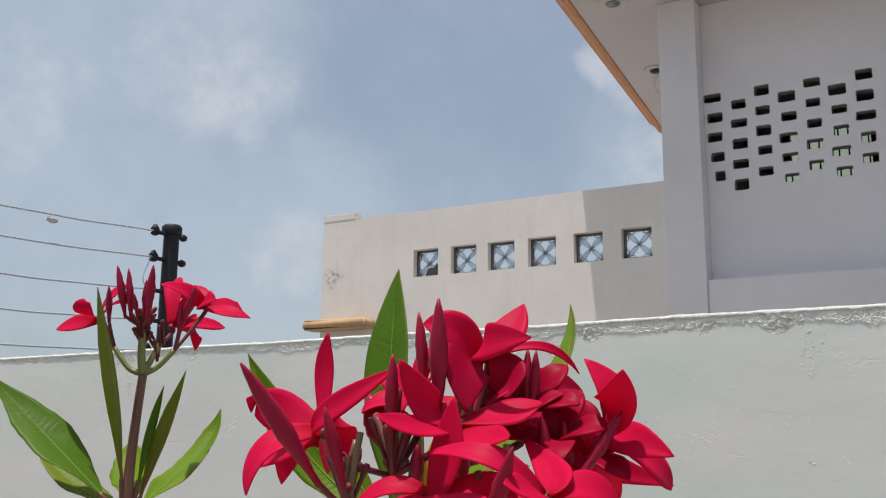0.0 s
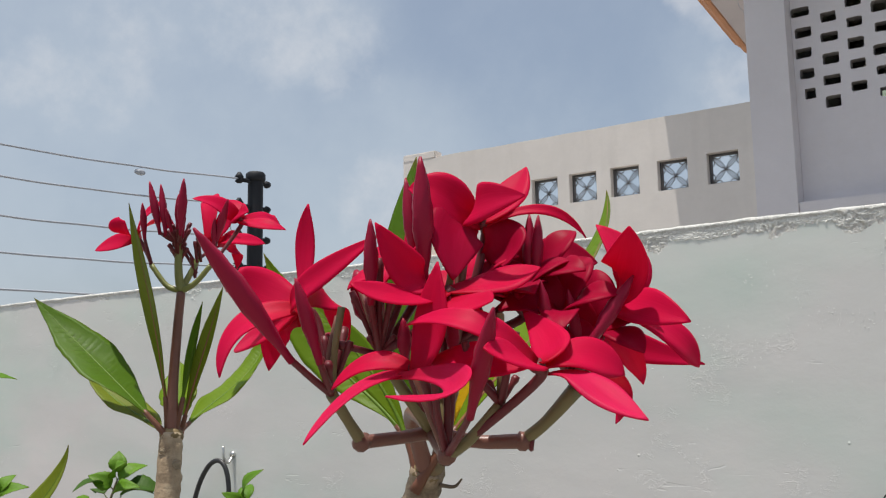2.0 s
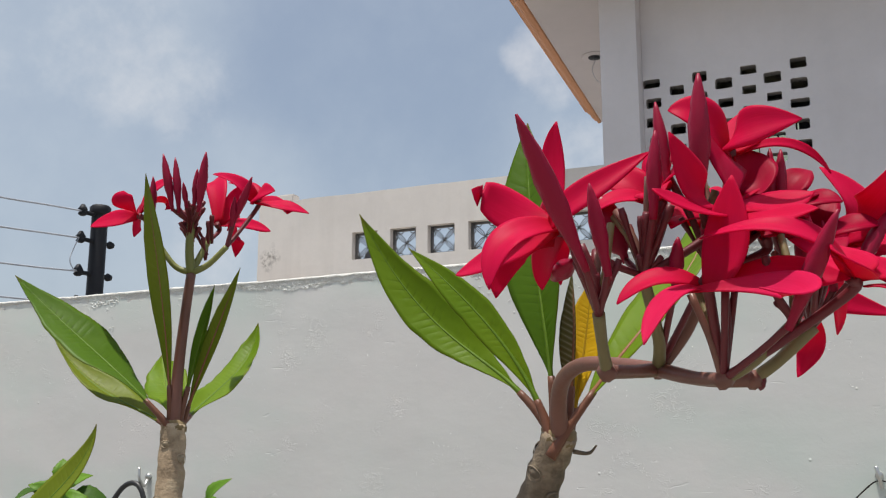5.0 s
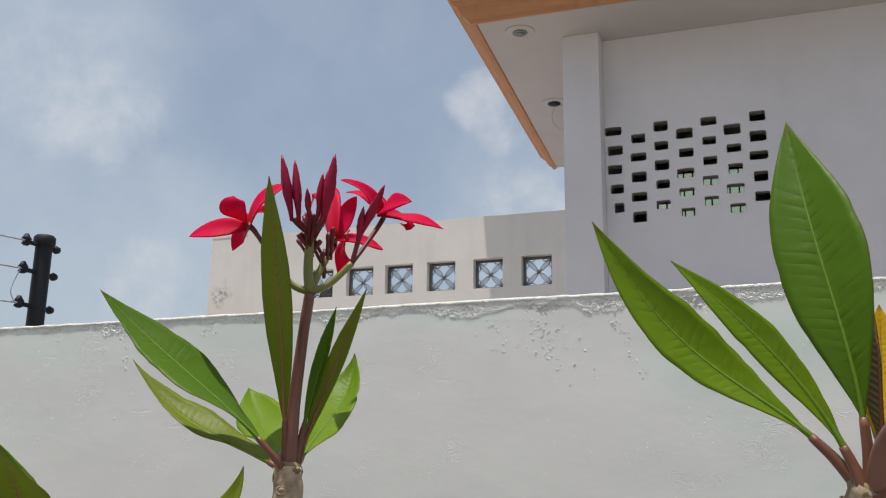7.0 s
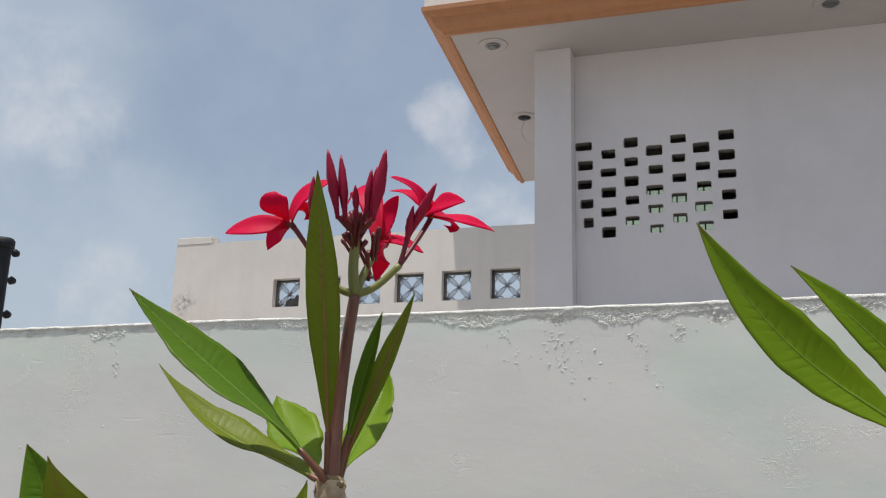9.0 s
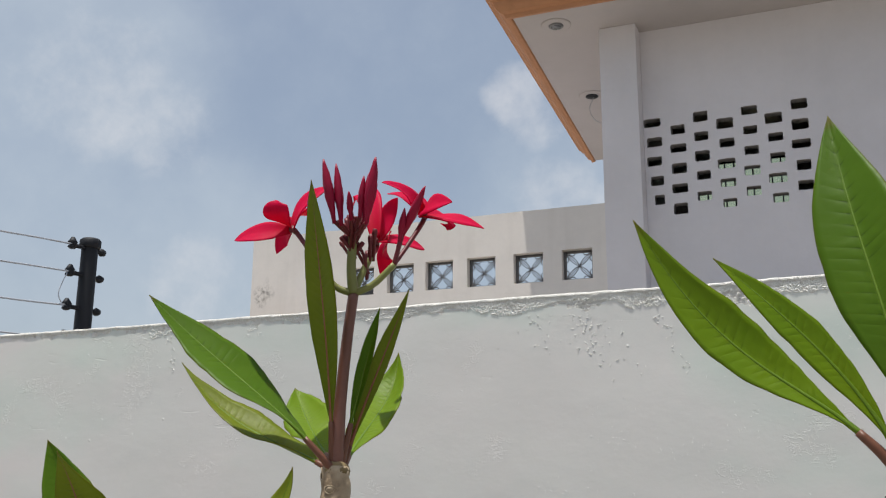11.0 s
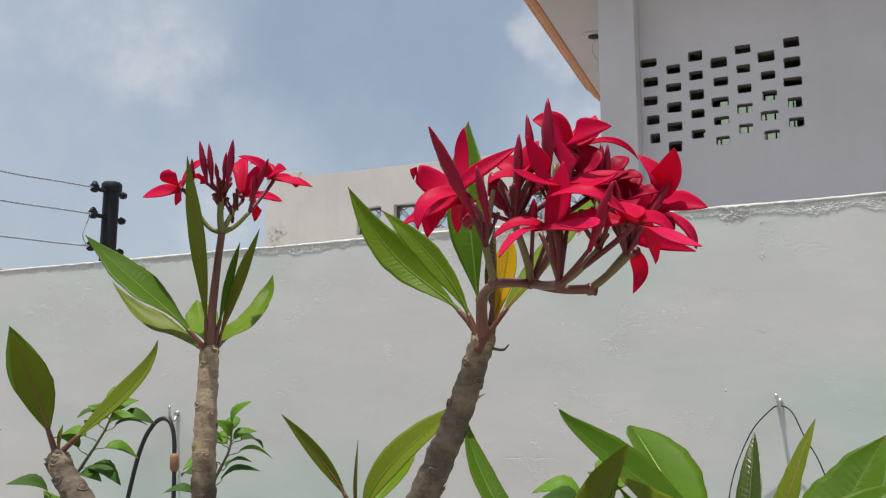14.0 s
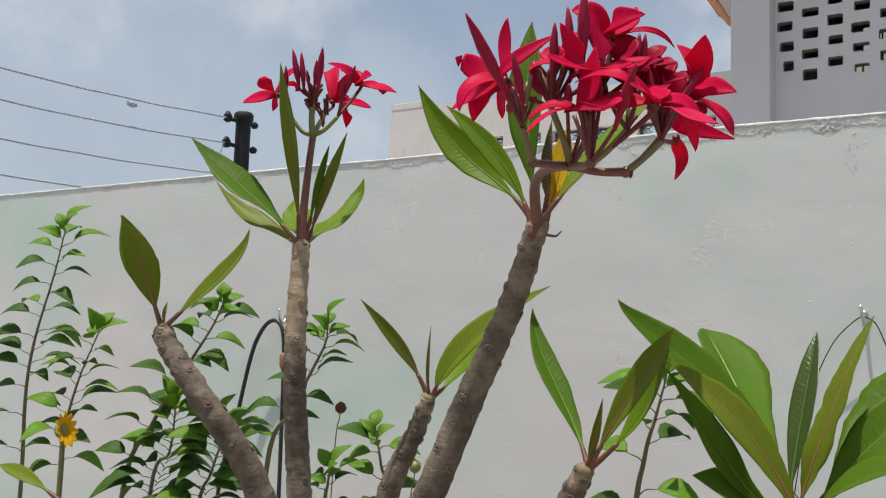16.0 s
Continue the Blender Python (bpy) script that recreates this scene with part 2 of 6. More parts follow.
def foliage(name, top, under, vein, glow, veins=27.0, rough=0.46, spec=0.17, vein_share=0.02):
    """A leaf blade: side veins and midrib by the blade's own coordinates (x along, y across), light shining through."""
    m, nt, b = material(name, rough, spec)
    uv = nt.nodes.new("ShaderNodeUVMap").outputs[0]
    sep = node(nt, "SeparateXYZ", Vector=uv)
    along = sep.outputs[0]
    across_ = math_(nt, "ABSOLUTE", math_(nt, "SUBTRACT", math_(nt, "MULTIPLY", sep.outputs[1], 2.0), 1.0))
    ph = math_(nt, "SUBTRACT", math_(nt, "MULTIPLY", along, veins * 6.283), math_(nt, "MULTIPLY", across_, 6.9))
    rib = math_(nt, "POWER", math_(nt, "ABSOLUTE", math_(nt, "SINE", math_(nt, "MULTIPLY", ph, 0.5))), 0.35)
    p = place(nt)
    n1 = node(nt, "TexNoise", Vector=p, Scale=14.0, Detail=4.0).outputs[0]
    n2 = node(nt, "TexNoise", Vector=p, Scale=130.0, Detail=3.0).outputs[0]
    rnd = nt.nodes.new("ShaderNodeObjectInfo").outputs["Random"]
    col = mix(nt, ramp(nt, n1, [(0.3, (0, 0, 0)), (0.75, (1, 1, 1))]), top, under)
    col = mix(nt, math_(nt, "MULTIPLY", rnd, 0.35), col, tuple(c * 0.66 for c in top))
    fade = math_(nt, "SUBTRACT", 1.0, math_(nt, "MULTIPLY", across_, 0.75))
    col = mix(nt, math_(nt, "MULTIPLY", math_(nt, "MULTIPLY", math_(nt, "SUBTRACT", 1.0, rib), fade), vein_share * 2.0, True), col, vein)
    mid = ramp(nt, across_, [(0.0, (1, 1, 1)), (0.085, (0, 0, 0))])
    col = mix(nt, math_(nt, "MULTIPLY", mid, 0.2), col, vein)
    # ladder of short creases on both sides of the midrib, their shade painted dark
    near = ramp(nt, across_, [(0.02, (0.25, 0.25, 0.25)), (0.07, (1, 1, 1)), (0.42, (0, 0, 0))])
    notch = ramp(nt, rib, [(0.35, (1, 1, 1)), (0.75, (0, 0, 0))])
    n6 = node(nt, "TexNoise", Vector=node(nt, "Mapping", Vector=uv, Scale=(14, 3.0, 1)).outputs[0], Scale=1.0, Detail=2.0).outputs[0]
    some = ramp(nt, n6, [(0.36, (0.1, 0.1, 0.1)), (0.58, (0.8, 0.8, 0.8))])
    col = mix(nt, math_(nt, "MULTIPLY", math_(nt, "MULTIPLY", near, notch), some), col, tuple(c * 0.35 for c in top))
    # browned tip and margin
    worn = math_(nt, "MAXIMUM", ramp(nt, along, [(0.955, (0, 0, 0)), (0.99, (0.8, 0.8, 0.8))]), ramp(nt, across_, [(0.955, (0, 0, 0)), (0.99, (0.45, 0.45, 0.45))]))
    col = mix(nt, worn, col, (0.16, 0.10, 0.02))
    col = mix(nt, math_(nt, "MULTIPLY", n2, 0.2), col, tuple(c * 0.6 for c in top))
    nt.links.new(col, b.inputs["Base Color"])
    # creases along the side veins, deepest beside the midrib and uneven from vein to vein
    n3 = node(nt, "TexNoise", Vector=node(nt, "Mapping", Vector=uv, Scale=(9, 2.2, 1)).outputs[0], Scale=1.0, Detail=2.0).outputs[0]
    uneven = ramp(nt, n3, [(0.42, (0.05, 0.05, 0.05)), (0.70, (0.8, 0.8, 0.8))])
    pillow = math_(nt, "POWER", math_(nt, "ABSOLUTE", math_(nt, "SINE", math_(nt, "MULTIPLY", ph, 0.5))), 0.75)
    quilt = math_(nt, "MULTIPLY", math_(nt, "MULTIPLY", pillow, fade), uneven)
    pock = node(nt, "TexNoise", Vector=p, Scale=55.0, Detail=2.0).outputs[0]
    bump(nt, b, math_(nt, "ADD", quilt, math_(nt, "ADD", math_(nt, "MULTIPLY", n2, 0.12), math_(nt, "MULTIPLY", pock, 1.2))), 0.42, 0.0013)
    tr = node(nt, "BsdfTranslucent", Color=mix(nt, 0.5, col, glow))
    sh = node(nt, "MixShader", I0=0.36, I1=b.outputs[0], I2=tr.outputs[0])
    nt.links.new(sh.outputs[0], nt.nodes["Material Output"].inputs[0])
    return m


def petal_skin(name, deep, light, glow, share=0.3, rough=0.42):
    m, nt, b = material(name, rough, 0.06)
    uv = nt.nodes.new("ShaderNodeUVMap").outputs[0]
    sep = node(nt, "SeparateXYZ", Vector=uv)
    p = place(nt)
    n1 = node(nt, "TexNoise", Vector=p, Scale=45.0, Detail=4.0).outputs[0]
    streak = node(nt, "TexNoise", Vector=node(nt, "Mapping", Vector=uv, Scale=(2.5, 26, 1)).outputs[0], Scale=1.0, Detail=3.0).outputs[0]
    rnd = nt.nodes.new("ShaderNodeObjectInfo").outputs["Random"]
    col = mix(nt, ramp(nt, streak, [(0.2, (0, 0, 0)), (0.9, (1, 1, 1))]), deep, light)
    col = mix(nt, math_(nt, "MULTIPLY", rnd, 0.5), col, deep)
    col = mix(nt, ramp(nt, sep.outputs[0], [(0.0, (0.9, 0.9, 0.9)), (0.09, (0.55, 0.55, 0.55)), (0.34, (0, 0, 0))]), col, (0.40, 0.006, 0.012))
    col = mix(nt, math_(nt, "MULTIPLY", n1, 0.25), col, tuple(c * 0.6 for c in deep))
    nt.links.new(col, b.inputs["Base Color"])
    bump(nt, b, streak, 0.16, 0.0006)
    tr = node(nt, "BsdfTranslucent", Color=(*glow, 1))
    sh = node(nt, "MixShader", I0=share, I1=b.outputs[0], I2=tr.outputs[0])
    nt.links.new(sh.outputs[0], nt.nodes["Material Output"].inputs[0])
    return m


def bark(name, old, young):
    """Smooth plumeria bark: blotched, faintly ringed, with corky flecks; paler on young wood."""
    dark, middle, pale = old
    m, nt, b = material(name, 0.72, 0.25)
    p = place(nt)
    n1 = node(nt, "TexNoise", Vector=p, Scale=45.0, Detail=6.0, Roughness=0.65).outputs[0]
    n2 = node(nt, "TexNoise", Vector=p, Scale=220.0, Detail=4.0).outputs[0]
    n3 = node(nt, "TexNoise", Vector=p, Scale=13.0, Detail=3.0).outputs[0]
    rings = node(nt, "TexNoise", Vector=place(nt, (30, 30, 150)), Scale=1.0, Detail=4.0, Distortion=1.2).outputs[0]
    f = math_(nt, "ADD", math_(nt, "MULTIPLY", n1, 0.55), math_(nt, "ADD", math_(nt, "MULTIPLY", rings, 0.12), math_(nt, "MULTIPLY", n3, 0.33)))
    col = ramp(nt, f, [(0.34, dark), (0.5, middle), (0.68, pale)])
    age = nt.nodes.new("ShaderNodeAttribute")
    age.attribute_name = "youth"
    fresh = ramp(nt, math_(nt, "ADD", age.outputs["Fac"], math_(nt, "MULTIPLY", math_(nt, "SUBTRACT", n1, 0.5), 0.9)), [(0.3, (0, 0, 0)), (0.7, (1, 1, 1))])
    col = mix(nt, math_(nt, "MULTIPLY", fresh, math_(nt, "GREATER_THAN", age.outputs["Fac"], 0.01)), col, ramp(nt, f, [(p, c) for p, c in zip((0.34, 0.5, 0.68), young)]))
    fleck = ramp(nt, n2, [(0.60, (0, 0, 0)), (0.70, (1, 1, 1))])
    col = mix(nt, math_(nt, "MULTIPLY", fleck, 0.25), col, dark)
    nt.links.new(col, b.inputs["Base Color"])
    bump(nt, b, math_(nt, "ADD", n1, math_(nt, "ADD", math_(nt, "MULTIPLY", n2, 0.4), math_(nt, "MULTIPLY", rings, 0.35))), 0.8, 0.0025)
    return m


def glass():
    m, nt, b = material("green_glass", 0.25, 0.5)
    b.inputs["Base Color"].default_value = (0.92, 0.95, 0.60, 1)
    b.inputs["Transmission Weight"].default_value = 0.9
    return m


MAT = dict(
    boundary=boundary_paint(),
    plaster_top=crumble(),
    facade=plaster("facade_paint", (0.715, 0.688, 0.705), (0.44, 0.43, 0.42), None, 0.45, 0.08),
    parapet=plaster("parapet_paint", (0.77, 0.722, 0.675), (0.40, 0.36, 0.32), None, 0.8, 0.14, 0.8, (-5.62, FRONT, 3.44, 0.15)),
    # white soffit paint set darker than the facade, the eave's shade in it
    soffit=plaster("shaded_soffit_paint", (0.50, 0.46, 0.445), (0.42, 0.39, 0.38), None, 0.35, 0.35),
    cornice=plaster("ochre_cornice_paint", (0.50, 0.238, 0.118), (0.33, 0.16, 0.07), None, 0.8, 0.5, 0.6),
    crumbs=plain("crumb_plaster", (0.80, 0.805, 0.77), 0.85, 0.0, 300.0, 0.15, 0.2),
    room=plain("room_paint", (0.70, 0.69, 0.67), 0.8, 0.0, 3.0),
    # grey cement darkened, so the lattice's backlit look sits in its colour
    lattice=plain("backlit_grey_cement", (0.17, 0.165, 0.165), 0.85, 0.0, 60.0, 0.35),
    ledge=plaster("tan_ledge_paint", (0.55, 0.36, 0.20), (0.30, 0.2, 0.12), None, 1.0, 0.5),
    paving=plain("cement_paving", (0.28, 0.26, 0.23), 0.9, 0.0, 9.0, 0.3),
    iron=plain("dark_iron", (0.025, 0.027, 0.032), 0.6, 0.3, 30.0, 0.3),
    cable=plain("weathered_cable", (0.46, 0.49, 0.54), 0.7, 0.0, 20.0, 0.2),
    steel=plain("bright_steel", (0.62, 0.62, 0.6), 0.3, 0.8, 60.0, 0.2),
    rubber=plain("black_rubber", (0.022, 0.022, 0.024), 0.45, 0.0, 80.0, 0.2, 0.5),
    wire=plain("black_wire", (0.02, 0.018, 0.016), 0.5, 0.2, 80.0, 0.2),
    rust=plain("orange_joint", (0.34, 0.17, 0.09), 0.6, 0.0, 90.0),
    glass=glass(),
    lamp_rim=plain("lamp_rim", (0.20, 0.20, 0.20), 0.4, 0.4, 60.0, 0.2),
    lamp_glass=plain("lamp_lens", (0.10, 0.105, 0.11), 0.25, 0.0, 60.0, 0.2, 0.6),
    bark=bark("bark", ((0.050, 0.039, 0.029), (0.128, 0.100, 0.073), (0.27, 0.215, 0.155)), ((0.17, 0.122, 0.078), (0.35, 0.265, 0.175), (0.50, 0.41, 0.285))),
    scar=plain("leaf_scar_cork", (0.235, 0.19, 0.14), 0.85, 0.0, 160.0, 0.4),
    scar_young=plain("young_leaf_scar", (0.42, 0.335, 0.23), 0.85, 0.0, 200.0, 0.5),
    scar_heart=plain("leaf_scar_heart", (0.19, 0.152, 0.112), 0.85, 0.0, 220.0, 0.6),
    collar=plain("green_collar", (0.30, 0.22, 0.11), 0.7, 0.0, 90.0, 0.5),
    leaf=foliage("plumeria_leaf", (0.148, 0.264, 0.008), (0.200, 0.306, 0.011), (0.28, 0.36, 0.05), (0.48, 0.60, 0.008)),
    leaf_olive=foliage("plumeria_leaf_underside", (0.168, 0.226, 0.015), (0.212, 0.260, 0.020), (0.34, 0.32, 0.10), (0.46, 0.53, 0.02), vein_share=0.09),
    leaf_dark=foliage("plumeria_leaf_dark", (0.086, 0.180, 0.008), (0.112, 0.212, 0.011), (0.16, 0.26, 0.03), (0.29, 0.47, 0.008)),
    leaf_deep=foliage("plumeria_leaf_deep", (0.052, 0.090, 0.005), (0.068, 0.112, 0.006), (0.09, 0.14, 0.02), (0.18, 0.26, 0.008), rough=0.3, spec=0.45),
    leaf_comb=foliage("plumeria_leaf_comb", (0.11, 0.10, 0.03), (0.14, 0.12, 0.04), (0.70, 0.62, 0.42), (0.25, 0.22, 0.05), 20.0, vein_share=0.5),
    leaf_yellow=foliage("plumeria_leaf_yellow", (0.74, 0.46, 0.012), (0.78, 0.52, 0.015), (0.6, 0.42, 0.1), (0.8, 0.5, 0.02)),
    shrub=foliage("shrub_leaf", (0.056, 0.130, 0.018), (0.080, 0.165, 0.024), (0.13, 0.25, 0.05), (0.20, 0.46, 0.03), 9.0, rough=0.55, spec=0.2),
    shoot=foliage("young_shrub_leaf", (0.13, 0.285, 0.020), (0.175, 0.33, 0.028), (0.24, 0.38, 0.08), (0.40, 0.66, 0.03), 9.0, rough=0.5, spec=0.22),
    midrib_red=plain("reddish_midrib", (0.30, 0.125, 0.06), 0.5, 0.0, 200.0, 0.3),
    midrib_pale=plain("whitish_midrib", (0.42, 0.52, 0.22), 0.5, 0.0, 200.0, 0.2),
    midrib_deep=plain("dark_midrib", (0.06, 0.12, 0.015), 0.5, 0.0, 200.0, 0.2),
    midrib_green=plain("green_midrib", (0.115, 0.205, 0.010), 0.5, 0.0, 200.0, 0.2),
    petiole=plain("petiole_skin", (0.19, 0.075, 0.042), 0.45, 0.0, 90.0, 0.4, 0.4),
    stalk=plain("flower_stalk_skin", (0.24, 0.105, 0.078), 0.38, 0.0, 70.0, 0.5, 0.4),
    stalk_green=plain("green_stalk_skin", (0.24, 0.25, 0.075), 0.45, 0.0, 70.0, 0.35, 0.4),
    stalk_olive=plain("olive_stalk_skin", (0.235, 0.195, 0.085), 0.45, 0.0, 70.0, 0.45, 0.4),
    raw_brick=plain("bare_dark_brick", (0.38, 0.355, 0.345), 0.9, 0.0, 30.0, 0.4),
    pedicel=plain("pedicel_skin", (0.165, 0.022, 0.030), 0.45, 0.0, 90.0, 0.4, 0.4),
    twig=plain("twig_bark", (0.21, 0.175, 0.095), 0.8, 0.0, 120.0, 0.4),
    petal=petal_skin("red_petal", (0.55, 0.005, 0.050), (0.76, 0.014, 0.105), (0.90, 0.005, 0.072), 0.36, 0.45),
    petal_pink=petal_skin("pink_petal", (0.60, 0.012, 0.075), (0.74, 0.026, 0.13), (0.86, 0.010, 0.07), 0.34),
    bud=plain("dark_red_bud", (0.33, 0.008, 0.042), 0.40, 0.0, 70.0, 0.3, 0.2),
    # darker copy of the red petal that carries the head's inner shade
    petal_shaded=petal_skin("shaded_red_petal", (0.34, 0.003, 0.030), (0.47, 0.006, 0.056), (0.66, 0.004, 0.044), 0.30),
    marigold=petal_skin("orange_yellow_petal", (0.80, 0.42, 0.012), (0.88, 0.56, 0.02), (0.85, 0.5, 0.01), 0.25),
    dry=plain("dry_flower_head", (0.14, 0.06, 0.035), 0.9, 0.0, 200.0, 0.5),
)


# ---- building blocks ----
def finish(name, bm, mat, smooth=True):
    bmesh.ops.recalc_face_normals(bm, faces=bm.faces)
    me = bpy.data.meshes.new(name)
    bm.to_mesh(me)
    bm.free()
    me.materials.append(mat)
    if smooth:
        me.polygons.foreach_set("use_smooth", [True] * len(me.polygons))
    return me


def thing(name, at, label, category, group="", kind=""):
    e = new(name)
    e.location = at
    return tagged(e, label, category, group, kind)


def part(name, bm, mat, parent, label="", smooth=True):
    """Links a bmesh, in world coordinates, as one mesh under a thing or a part."""
    ob = new(name, finish(name, bm, mat, smooth))
    ob.parent = parent
    if parent.type == "EMPTY":
        ob.matrix_parent_inverse = Matrix.Translation(-parent.location)
    return tagged(ob, label)


def solo(name, bm, mat, label, category="", kind="", smooth=False, group=""):
    return tagged(new(name, finish(name, bm, mat, smooth)), label, category, group, kind)


def box(bm, lo, hi, bevel=0.0):
    vs = [bm.verts.new((x, y, z)) for z in (lo[2], hi[2]) for y in (lo[1], hi[1]) for x in (lo[0], hi[0])]
    fs = [bm.faces.new([vs[i] for i in q]) for q in ((0, 1, 3, 2), (4, 6, 7, 5), (0, 4, 5, 1), (2, 3, 7, 6), (0, 2, 6, 4), (1, 5, 7, 3))]
    if bevel:
        es = list({e for f in fs for e in f.edges})
        bmesh.ops.bevel(bm, geom=es, offset=bevel, segments=2, affect="EDGES")
    return bm


def curve(points, steps=6):
    """Points of a smooth line through the given points."""
    ps = [Vector(p) for p in points]
    if len(ps) == 2:
        return [ps[0].lerp(ps[1], i / steps) for i in range(steps + 1)]
    ext = [ps[0] * 2 - ps[1]] + ps + [ps[-1] * 2 - ps[-2]]
    out = []
    for i in range(1, len(ext) - 2):
        a, b, c, d = ext[i - 1:i + 3]
        for k in range(steps):
            t = k / steps
            out.append(0.5 * (2 * b + (c - a) * t + (2 * a - 5 * b + 4 * c - d) * t * t + (3 * b - a - 3 * c + d) * t ** 3))
    return out + [ps[-1]]


def tube(bm, points, radii, seg=8, steps=6, wobble=0.0, ridge=None):
    """A closed tube along a smooth line; ridge(length, angle) adds to the radius."""
    line = curve(points, steps)
    n = len(line)
    side = None
    rings, run = [], 0.0
    for i, p in enumerate(line):
        d = (line[min(i + 1, n - 1)] - line[max(i - 1, 0)]).normalized()
        if side is None:
            side = d.orthogonal().normalized()
        side = (side - d * side.dot(d)).normalized()
        other = d.cross(side)
        if i:
            run += (p - line[i - 1]).length
        u = i / (n - 1) * (len(radii) - 1)
        k = min(int(u), len(radii) - 2)
        r = radii[k] + (radii[k + 1] - radii[k]) * (u - k)
        ring = []
        for j in range(seg):
            a = 2 * math.pi * j / seg
            q = r
            if wobble:
                q *= 1 + wobble * noise.noise(p * 60 + Vector((math.cos(a), math.sin(a), 0)) * 1.3)
            if ridge:
                q += ridge(run, a)
            ring.append(bm.verts.new(p + (side * math.cos(a) + other * math.sin(a)) * q))
        rings.append(ring)
    for a, b in zip(rings, rings[1:]):
        for j in range(seg):
            bm.faces.new((a[j], a[(j + 1) % seg], b[(j + 1) % seg], b[j]))
    bm.faces.new(rings[0][::-1])
    bm.faces.new(rings[-1])
    return bm


def spindle(bm, a, b, profile, seg=10, twist=0.0):
    """A turned form from a to b; profile: (share of the length, radius)."""
    a, b = Vector(a), Vector(b)
    d = b - a
    s = d.orthogonal().normalized()
    o = d.normalized().cross(s)
    rings = []
    for u, r in profile:
        ring = []
        for j in range(seg):
            t = 2 * math.pi * j / seg + twist * u
            q = r * (1 + (0.07 * math.cos(5 * t) if twist else 0))
            ring.append(bm.verts.new(a + d * u + (s * math.cos(t) + o * math.sin(t)) * q))
        rings.append(ring)
    for x, y in zip(rings, rings[1:]):
        for j in range(seg):
            bm.faces.new((x[j], x[(j + 1) % seg], y[(j + 1) % seg], y[j]))
    bm.faces.new(rings[0][::-1])
    bm.faces.new(rings[-1])
    return bm


def sheet(bm, rows, thick):
    """A thin closed blade over a grid of (place, normal, u, v); gives it its own coordinates."""
    uv = bm.loops.layers.uv.verify()
    top = [[bm.verts.new(p + n * thick / 2) for p, n, u, v in row] for row in rows]
    low = [[bm.verts.new(p - n * thick / 2) for p, n, u, v in row] for row in rows]
    R, C = len(rows), len(rows[0])

    def quad(vs, ids, slot=0):
        f = bm.faces.new(vs)
        f.material_index = slot
        for loop, (i, j) in zip(f.loops, ids):
            loop[uv].uv = (rows[i][j][2], rows[i][j][3])
    for i in range(R - 1):
        for j in range(C - 1):
            ids = [(i, j), (i + 1, j), (i + 1, j + 1), (i, j + 1)]
            quad([top[a][b] for a, b in ids], ids)
            ids = ids[::-1]
            quad([low[a][b] for a, b in ids], ids, 1)
    rim = [(0, j) for j in range(C)] + [(i, C - 1) for i in range(1, R)] + [(R - 1, j) for j in range(C - 2, -1, -1)] + [(i, 0) for i in range(R - 2, 0, -1)]
    for (a, b), (c, d) in zip(rim, rim[1:] + rim[:1]):
        quad([top[a][b], top[c][d], low[c][d], low[a][b]], [(a, b), (c, d), (c, d), (a, b)])
    return bm


def pierced(bm, xs, zs, y0, y1, holes, jitter=0.0):
    """A wall between y0 and y1 over the span xs, zs with rectangular holes (x0, x1, z0, z1) right through it."""
    cx = sorted({*xs, *(h[0] for h in holes), *(h[1] for h in holes)})
    cz = sorted({*zs, *(h[2] for h in holes), *(h[3] for h in holes)})
    cx = [v for v in cx if xs[0] <= v <= xs[-1]]
    cz = [v for v in cz if zs[0] <= v <= zs[-1]]

    def solid(i, k):
        if not (0 <= i < len(cx) - 1 and 0 <= k < len(cz) - 1):
            return False
        x, z = (cx[i] + cx[i + 1]) / 2, (cz[k] + cz[k + 1]) / 2
        return not any(h[0] < x < h[1] and h[2] < z < h[3] for h in holes)
    cache = {}

    def v(i, k, y):
        if (i, k, y) not in cache:
            cache[i, k, y] = bm.verts.new((cx[i], y, cz[k]))
        return cache[i, k, y]
    for i in range(len(cx) - 1):
        for k in range(len(cz) - 1):
            if not solid(i, k):
                continue
            bm.faces.new((v(i, k, y0), v(i + 1, k, y0), v(i + 1, k + 1, y0), v(i, k + 1, y0)))
            bm.faces.new((v(i, k, y1), v(i, k + 1, y1), v(i + 1, k + 1, y1), v(i + 1, k, y1)))
            for (di, dk), (a, b) in (((-1, 0), ((i, k), (i, k + 1))), ((1, 0), ((i + 1, k), (i + 1, k + 1))), ((0, -1), ((i, k), (i + 1, k))), ((0, 1), ((i, k + 1), (i + 1, k + 1)))):
                if not solid(i + di, k + dk):
                    bm.faces.new((v(*a, y0), v(*b, y0), v(*b, y1), v(*a, y1)))
    return bm


# ---- ground and boundary wall ----
bm = bmesh.new()
box(bm, (-400, -400, -0.3), (400, 400, 0.0))
solo("ground", bm, MAT["paving"], "grey cement paving of the yard and street", "ground", "structure")

WALL_Y, WALL_T, WALL_TOP = 1.418, 0.14, 1.693


def crumbled(x):
    """How strongly the plaster has broken away at x, and how far down."""
    strength = 0.55 + 0.9 * noise.noise(Vector((x * 3.1, 4.0, 0))) + 0.6 * min(1.0, max(0.0, (x + 1.3) / 1.2))
    return strength, 0.005 + 0.013 * max(0.0, strength) * (0.7 + 1.6 * noise.noise(Vector((x * 17, 8.0, 0))))


